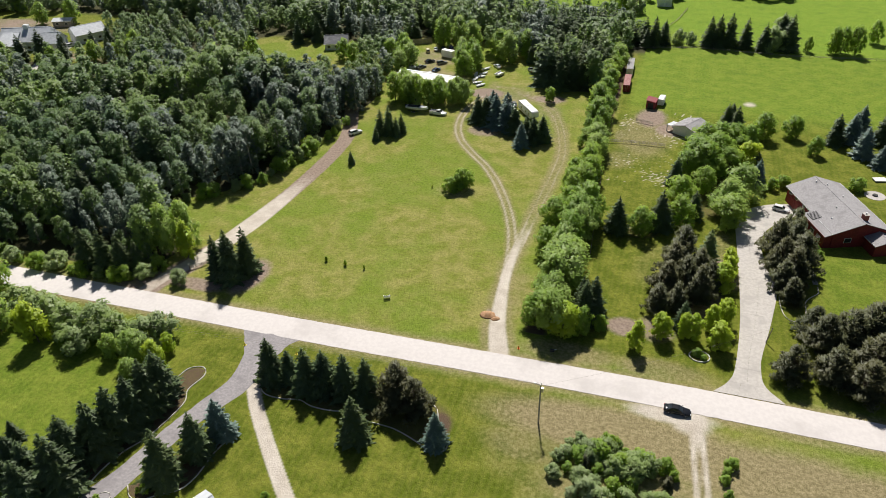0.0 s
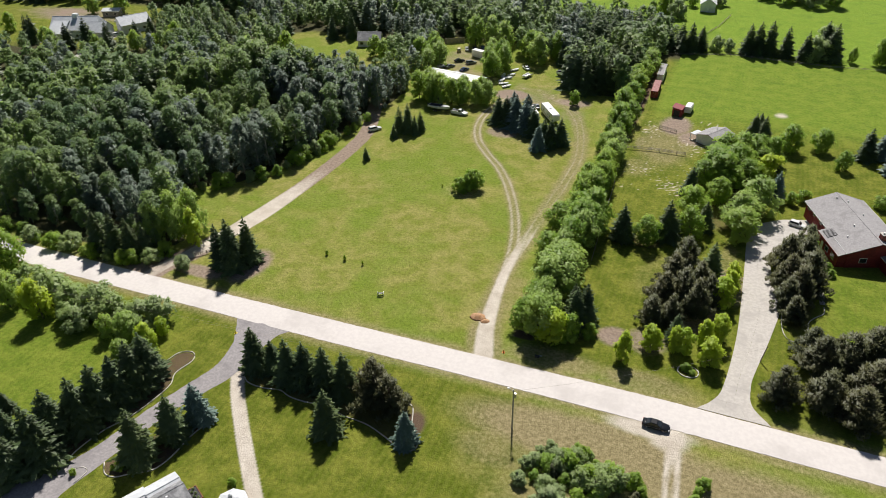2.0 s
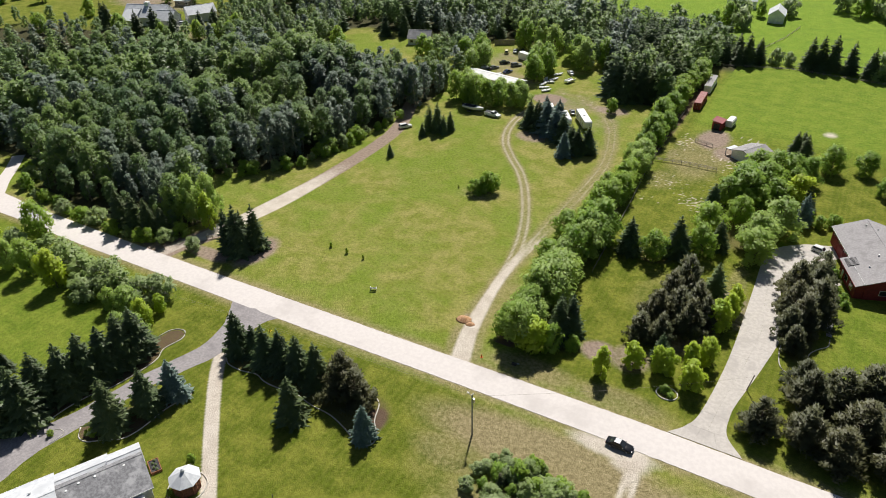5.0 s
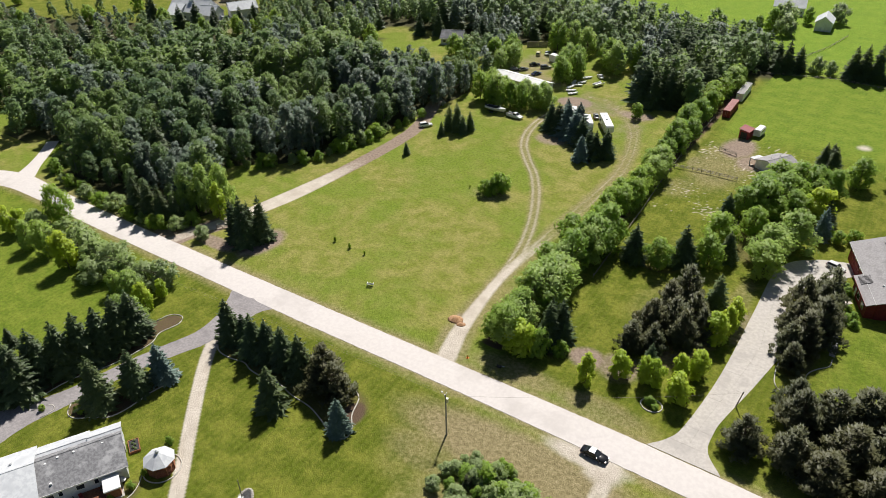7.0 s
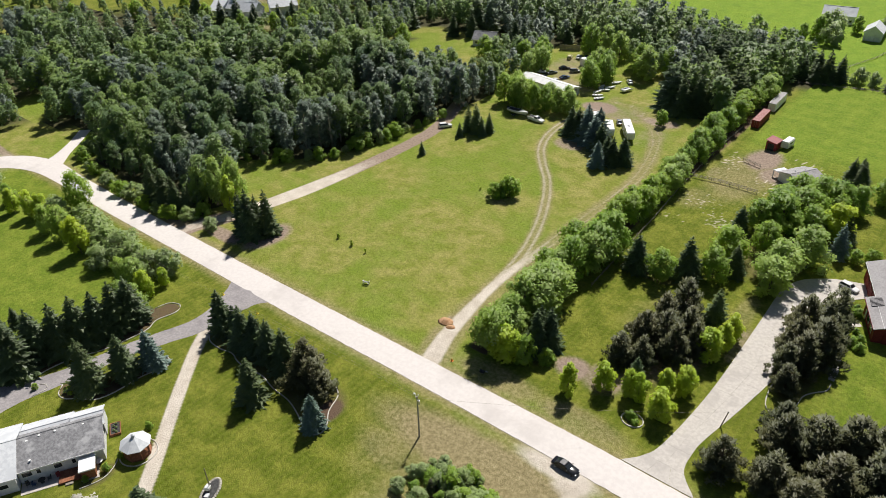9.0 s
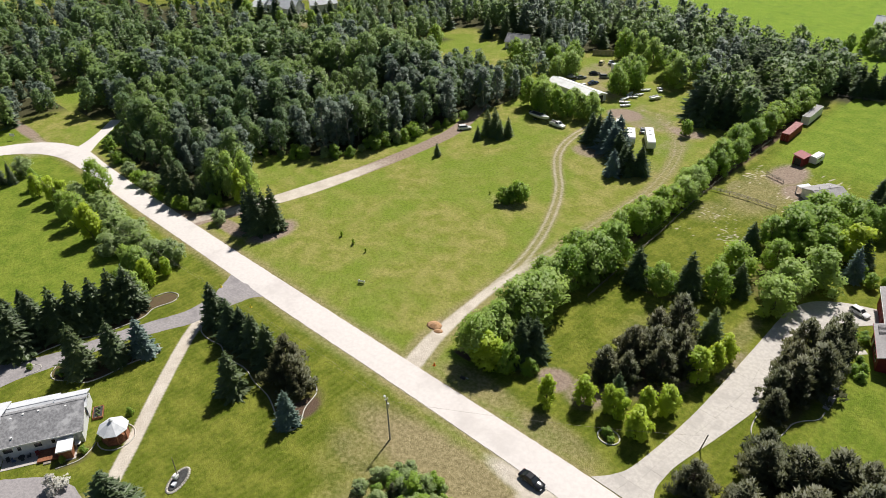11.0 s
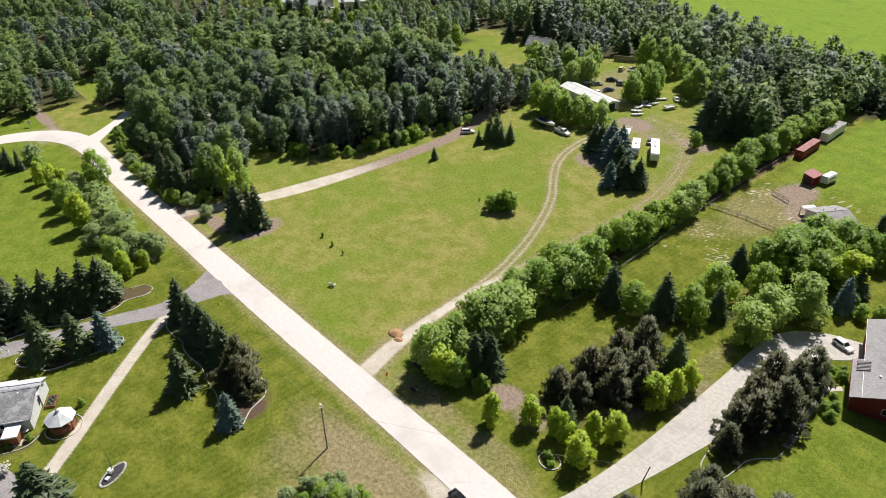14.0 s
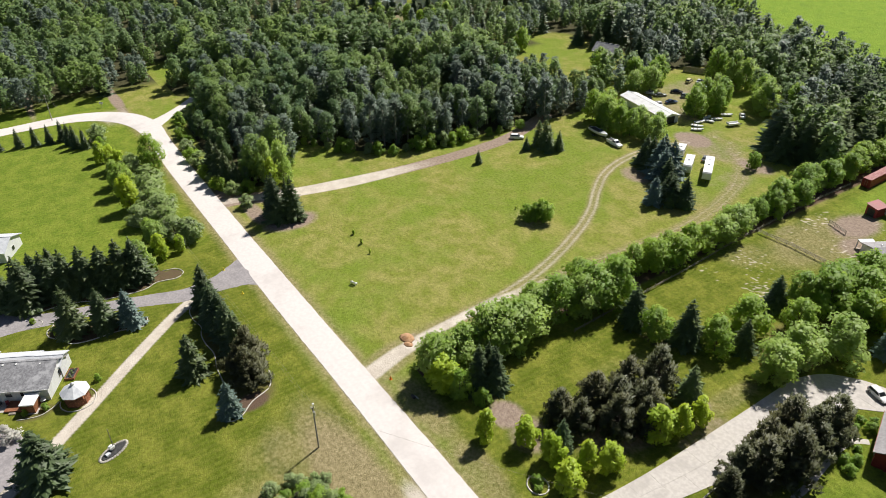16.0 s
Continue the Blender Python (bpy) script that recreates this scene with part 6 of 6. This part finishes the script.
# ---- fences ----
def fence(label, pts, gap=2.6, h=1.25, rails=3):
    ob = thing("rail_fence", label, "fence", group="fences")
    c = np.array(pts, float)
    seg = np.linalg.norm(np.diff(c, axis=0), axis=1)
    total, cum = seg.sum(), np.concatenate([[0], np.cumsum(seg)])
    at = lambda d: (float(np.interp(d, cum, c[:, 0])), float(np.interp(d, cum, c[:, 1])))
    n = int(total / gap)
    post = Geo().tube([(0, 0, -0.2), (0, 0, h)], [0.08, 0.07], 6).mesh("post", M_WOOD)
    for k in range(n + 1):
        p = part("post", post, None, ob)
        p.location = (*at(k * gap), rnd.uniform(-0.05, 0.03))
    for k in range(n):
        a, b = at(k * gap), at((k + 1) * gap)
        for j in range(rails):
            z = h * (0.35 + 0.27 * j)
            part("rail", Geo().tube([(*a, z + rnd.uniform(-0.03, 0.03)), (*b, z + rnd.uniform(-0.03, 0.03))], 0.065, 4), M_WOOD, ob)


fence("weathered rail fence along the row of trees", [(-13.0, 150), (-14.7, 174.3), (-15.5, 186.6), (-17.4, 207.3), (-19.0, 238.2), (-19.0, 262)], 2.9, 1.3, 2)
fence("weathered rail fence across the paddock", [(-17.3, 216.2), (-8.6, 217.4), (3.2, 217.2)], 2.6)
fence("short weathered rail fence in the paddock", [(-9.8, 235.6), (-3.6, 233.6)], 2.0)
fence("long thin fence behind the pasture", [(-18, 314), (7, 321), (45, 318), (95, 323)], 4.2, 1.3, 2)
fence("short dark rail fence at the lane mouth", [(-106.4, 116.2), (-103.4, 119.6)], 1.5, 1.1)
fence("thin fence in the far pasture", [(-12, 330), (-2, 362), (2, 384)], 5.0, 1.3, 2)


# ---- poles and wires ----
def utility_pole(x, y, h, label, lamp=False):
    ob = thing("utility_pole", label, "utility pole", pose(x, y, 0), "utility poles")
    part("post", Geo().tube([(0, 0, -0.3), (0, 0, h)], [0.17, 0.12], 8), M_POLE, ob)
    for s in (-0.25, 0.25):
        part("insulator", Geo().tube([(s * 0.2, s, h - 0.1), (s * 0.2, s, h + 0.18)], 0.07, 6), M_WHITE, ob)
    part("bracket", Geo().box(-0.05, 0.05, -0.35, 0.35, h - 0.15, h - 0.05), M_WOOD, ob)
    if lamp:
        can = part("transformer", Geo().tube([(0.32, 0, h - 1.7), (0.32, 0, h - 0.8)], 0.22, 10), M_WIRE, ob, "grey transformer can")
        part("bushing", Geo().tube([(0.32, 0, h - 0.8), (0.32, 0, h - 0.6)], 0.05, 6), M_DARK, can)
        part("lamp_arm", Geo().tube([(0, 0, h - 0.6), (-0.6, 0.3, h - 0.35), (-1.0, 0.5, h - 0.35)], 0.04, 5), M_WIRE, ob)
        part("lamp_head", Geo().soft_box(-1.3, -0.9, 0.35, 0.65, h - 0.48, h - 0.3, 0.05), M_WHITE, ob)


utility_pole(-14.1, 91.3, 9.8, "tall grey wooden utility pole with a lamp arm", True)
utility_pole(-206.5, 74.5, 9.5, "wooden utility pole by the road bend")
for oy in (-0.25, 0.25):
    pts = []
    for k in range(41):
        u = k / 40
        pts.append((-14.1 + u * -192.4, 91.3 + oy - u * 16.8 - 4.0 * u * (1 - u) * -3.2, 9.9 - 4 * u * (1 - u) * 2.2))
    tagged(new("overhead_wire", Geo().tube(pts, 0.011, 4).mesh("overhead_wire", M_WOOD)), "thin aluminium wire between the utility poles", "wire", "overhead wires")
pts = [(-14.1 + 41.2 * u, 91.3 + 35.6 * u, 9.5 - 6.0 * u - 4 * u * (1 - u) * 0.9) for u in np.linspace(0, 1, 21)]
tagged(new("service_wire", Geo().tube(pts, 0.012, 4).mesh("service_wire", M_WOOD)), "thin service wire crossing the road to a post", "wire", "overhead wires")
lp = thing("leaning_post", "dark leaning wooden post beside the drive", "post", pose(26.6, 126.6, 0, 0, 12, 40))
part("post", Geo().tube([(0, 0, -0.2), (0, 0, 3.6)], [0.12, 0.1], 8), M_WOOD, lp)
part("cap", Geo().tube([(0, 0, 3.6), (0, 0, 3.68)], 0.13, 8), M_DARK, lp)

# ---- small things ----
sg = thing("road_sign", "small white road sign on a wooden post", "sign", pose(-209.5, 92, 0, 0, 0, 40))
part("post", Geo().box(-0.06, 0.06, -0.06, 0.06, -0.2, 2.2), M_WOOD, sg)
part("board", Geo().box(-0.9, 0.9, -0.1, -0.06, 1.4, 2.3), M_WHITE, sg)

bench = thing("white_bench", "small white garden bench standing in the meadow", "bench", pose(-55.1, 118.9, 0, 0, 0, 205))
for k in range(4):
    part("seat_slat", Geo().box(-0.75, 0.75, -0.32 + k * 0.16, -0.19 + k * 0.16, 0.42, 0.46), M_WHITE, bench)
for k in range(4):
    part("back_slat", Geo().box(-0.75, 0.75, 0.32 + k * 0.02, 0.36 + k * 0.02, 0.52 + k * 0.14, 0.63 + k * 0.14), M_WHITE, bench)
for sx in (-0.7, 0.7):
    part("armrest", Geo().box(sx - 0.05, sx + 0.05, -0.36, 0.34, 0.66, 0.71), M_WHITE, bench)
    for sy in (-0.3, 0.3):
        part("leg", Geo().box(sx - 0.04, sx + 0.04, sy - 0.04, sy + 0.04, -0.02, 0.66), M_WHITE, bench)


def heap(name, label, x, y, rx, ry, h, mat, turn=0.0):
    g = Geo()
    rings = []
    r = np.random.default_rng(int(abs(x) * 10))
    for u in (1.0, 0.8, 0.55, 0.28, 0.06):
        rings.append([(math.cos(a) * rx * u * r.uniform(0.88, 1.12), math.sin(a) * ry * u * r.uniform(0.88, 1.12), -0.03 + h * (1 - u ** 1.7) * r.uniform(0.85, 1.1)) for a in np.linspace(0, 2 * math.pi, 22, endpoint=False)])
    g.loft(rings)
    ob = new(name, g.mesh(name, mat, True))
    ob.matrix_basis = pose(x, y, 0, 0, 0, turn)
    return tagged(ob, label, "heap")


heap("earth_mound", "low heap of orange-brown soil beside the track", -31.2, 119.4, 1.9, 1.5, 0.75, M_SOIL)
heap("earth_mound", "low heap of orange-brown soil beside the track", -29.3, 118.6, 1.1, 0.8, 0.4, M_SOIL, 30)
for x, y, mat, lab in ((-22.2, 110.4, M_ORANGE, "small orange traffic cone on the verge"), (-66.2, 95.7, M_YELLOW, "small yellow marker on the verge"), (-78.2, 95.2, M_YELLOW, "small yellow marker by the driveway")):
    c = thing("traffic_cone" if mat is M_ORANGE else "verge_marker", lab, "cone" if mat is M_ORANGE else "marker", pose(x, y, 0))
    part("cone", Geo().tube([(0, 0, 0.05), (0, 0, 0.75)], [0.2, 0.05], 10), mat, c)
    part("foot", Geo().soft_box(-0.28, 0.28, -0.28, 0.28, 0.0, 0.06, 0.02), mat, c)
dr = thing("dark_drum", "dark drum and rubble lying on the verge", "drum", pose(-15.4, 111.4, 0))
part("drum", Geo().tube([(-0.4, 0, 0.32), (0.5, 0.1, 0.32)], 0.32, 12), M_DARK, dr)
part("pipe", Geo().tube([(-0.2, 0.5, 0.1), (0.9, 0.7, 0.12)], 0.09, 8), M_PALEROOF, dr)

orn = thing("garden_ornament", "stone-ringed garden ornament with a tall mast", "ornament", pose(-33.3, 60.6, 0, 0, 0, 118))
stone = Geo()
rr = np.random.default_rng(4)
sv = [np.array(p) for p in ((1, 0, 0), (0, 1, 0), (-1, 0, 0), (0, -1, 0), (0.7, 0.7, 0.5), (-0.7, 0.7, 0.5), (-0.7, -0.7, 0.5), (0.7, -0.7, 0.5), (0, 0, 0.9))]
stone.add([tuple(p * 0.27 * rr.uniform(0.85, 1.15)) for p in sv], [(0, 1, 4), (1, 2, 5), (2, 3, 6), (3, 0, 7), (4, 1, 5), (5, 2, 6), (6, 3, 7), (7, 0, 4), (4, 5, 8), (5, 6, 8), (6, 7, 8), (7, 4, 8)])
stone_mesh = stone.mesh("stone", M_STONE)
for k in range(34):
    a = 2 * math.pi * k / 34
    s = part("stone", stone_mesh, None, orn)
    s.location = (math.cos(a) * 2.7, math.sin(a) * 1.25, 0)
    s.rotation_euler = (0, 0, k * 1.7)
part("planting_soil", Geo().loft([[(math.cos(a) * 2.55 * q, math.sin(a) * 1.1 * q, z) for a in np.linspace(0, 6.283, 20, endpoint=False)] for q, z in ((1, -0.02), (0.9, 0.16), (0.3, 0.25))]), M_DARK, orn)
part("mast", Geo().tube([(0.3, 0.1, 0), (0.35, 0.15, 5.2)], [0.1, 0.06], 6), M_WOOD, orn)
part("white_box", Geo().soft_box(-0.4, 0.5, -0.1, 0.8, 0.6, 1.2, 0.12), M_WHITE, orn)
part("stand", Geo().box(-0.3, 0.4, 0.0, 0.7, 0.15, 0.6), M_WOOD, orn)
part("trough", Geo().box(-1.5, -0.7, -0.35, 0.35, 0.15, 0.5), M_PALEROOF, orn)

fire = thing("fire_pit", "round pale gravel patio with a dark fire ring", "fire pit", pose(58.2, 200, 0))
part("gravel_disc", Geo().tube([(0, 0, -0.02), (0, 0, 0.06)], 2.7, 24), M_CONCRETE, fire)
part("fire_ring", Geo().tube([(0, 0, 0.05), (0, 0, 0.4)], [0.7, 0.66], 14), M_DARK, fire)
tarp = thing("white_platform", "white flat platform on the lawn", "platform", pose(61, 210, 0, 0, 0, 15))
part("top", Geo().soft_box(-1.8, 1.8, -1.2, 1.2, 0.3, 0.5, 0.05), M_WHITE, tarp)
part("base", Geo().box(-1.6, 1.6, -1, 1, 0, 0.3), M_WOOD, tarp)

BLOSSOM = Kind("blossom_bush", "bush", scaled([(*broad_tree(171, 3, 1.8, 420, 0.2, 0.06, 12, 0.5), 3)]), M_BLOSSOM, M_BARK, "")
BLOSSOM.put(-46.5, 45.4, 3.2, "bush covered in white blossom", 1.0)
for x, y, h in ((-54.0, 62.0, 1.6), (-51.8, 48.6, 1.3), (-51.2, 52, 1.5), (-52, 55, 1.2), (-74.6, 57.2, 1.8), (-81.4, 53.4, 1.3), (-87.4, 81.5, 1.2), (-75.6, 56.8, 1.2)):
    BUSH.put(x, y, h, "small clipped garden shrub", 0.8, name="garden_shrub", group="garden shrubs")
for x, y in ((34.8, 175.8), (36.4, 177.4), (33.2, 173.2), (35.2, 173.4), (38.2, 169), (39.6, 166.4), (35.0, 170.2), (37.2, 175.4), (40.2, 163.4), (32.2, 170.6), (38.6, 164.4), (13.2, 118.6), (14.4, 117.6)):
    BUSH.put(x, y, rnd.uniform(1.1, 1.9), "low garden shrub in a planted bed", 1.1, name="garden_shrub", group="garden shrubs")

planter = thing("planter_box", "wooden planter box with low plants beside the house", "planter", pose(-60.6, 49.4, 0, 0, 0, 62.3) @ pose(8.3, 2.2, 0))
for sy in (-1.5, 1.5):
    part("end_board", Geo().box(-0.8, 0.8, sy - 0.06, sy + 0.06, 0.0, 0.5), M_CEDAR, planter)
for sx in (-0.86, 0.86):
    part("side_board", Geo().box(sx - 0.06, sx + 0.06, -1.56, 1.56, 0.0, 0.5), M_CEDAR, planter)
part("soil", Geo().box(-0.79, 0.79, -1.43, 1.43, 0.0, 0.4), M_DARK, planter)
for k in range(5):
    part("plant", Geo().loft([[(math.cos(a) * q + 0.2 * (-1) ** k, math.sin(a) * q - 1.1 + k * 0.55, z) for a in np.linspace(0, 6.283, 7, endpoint=False)] for q, z in ((0.14, 0.4), (0.26, 0.6), (0.06, 0.82))]), M_YOUNG, planter)
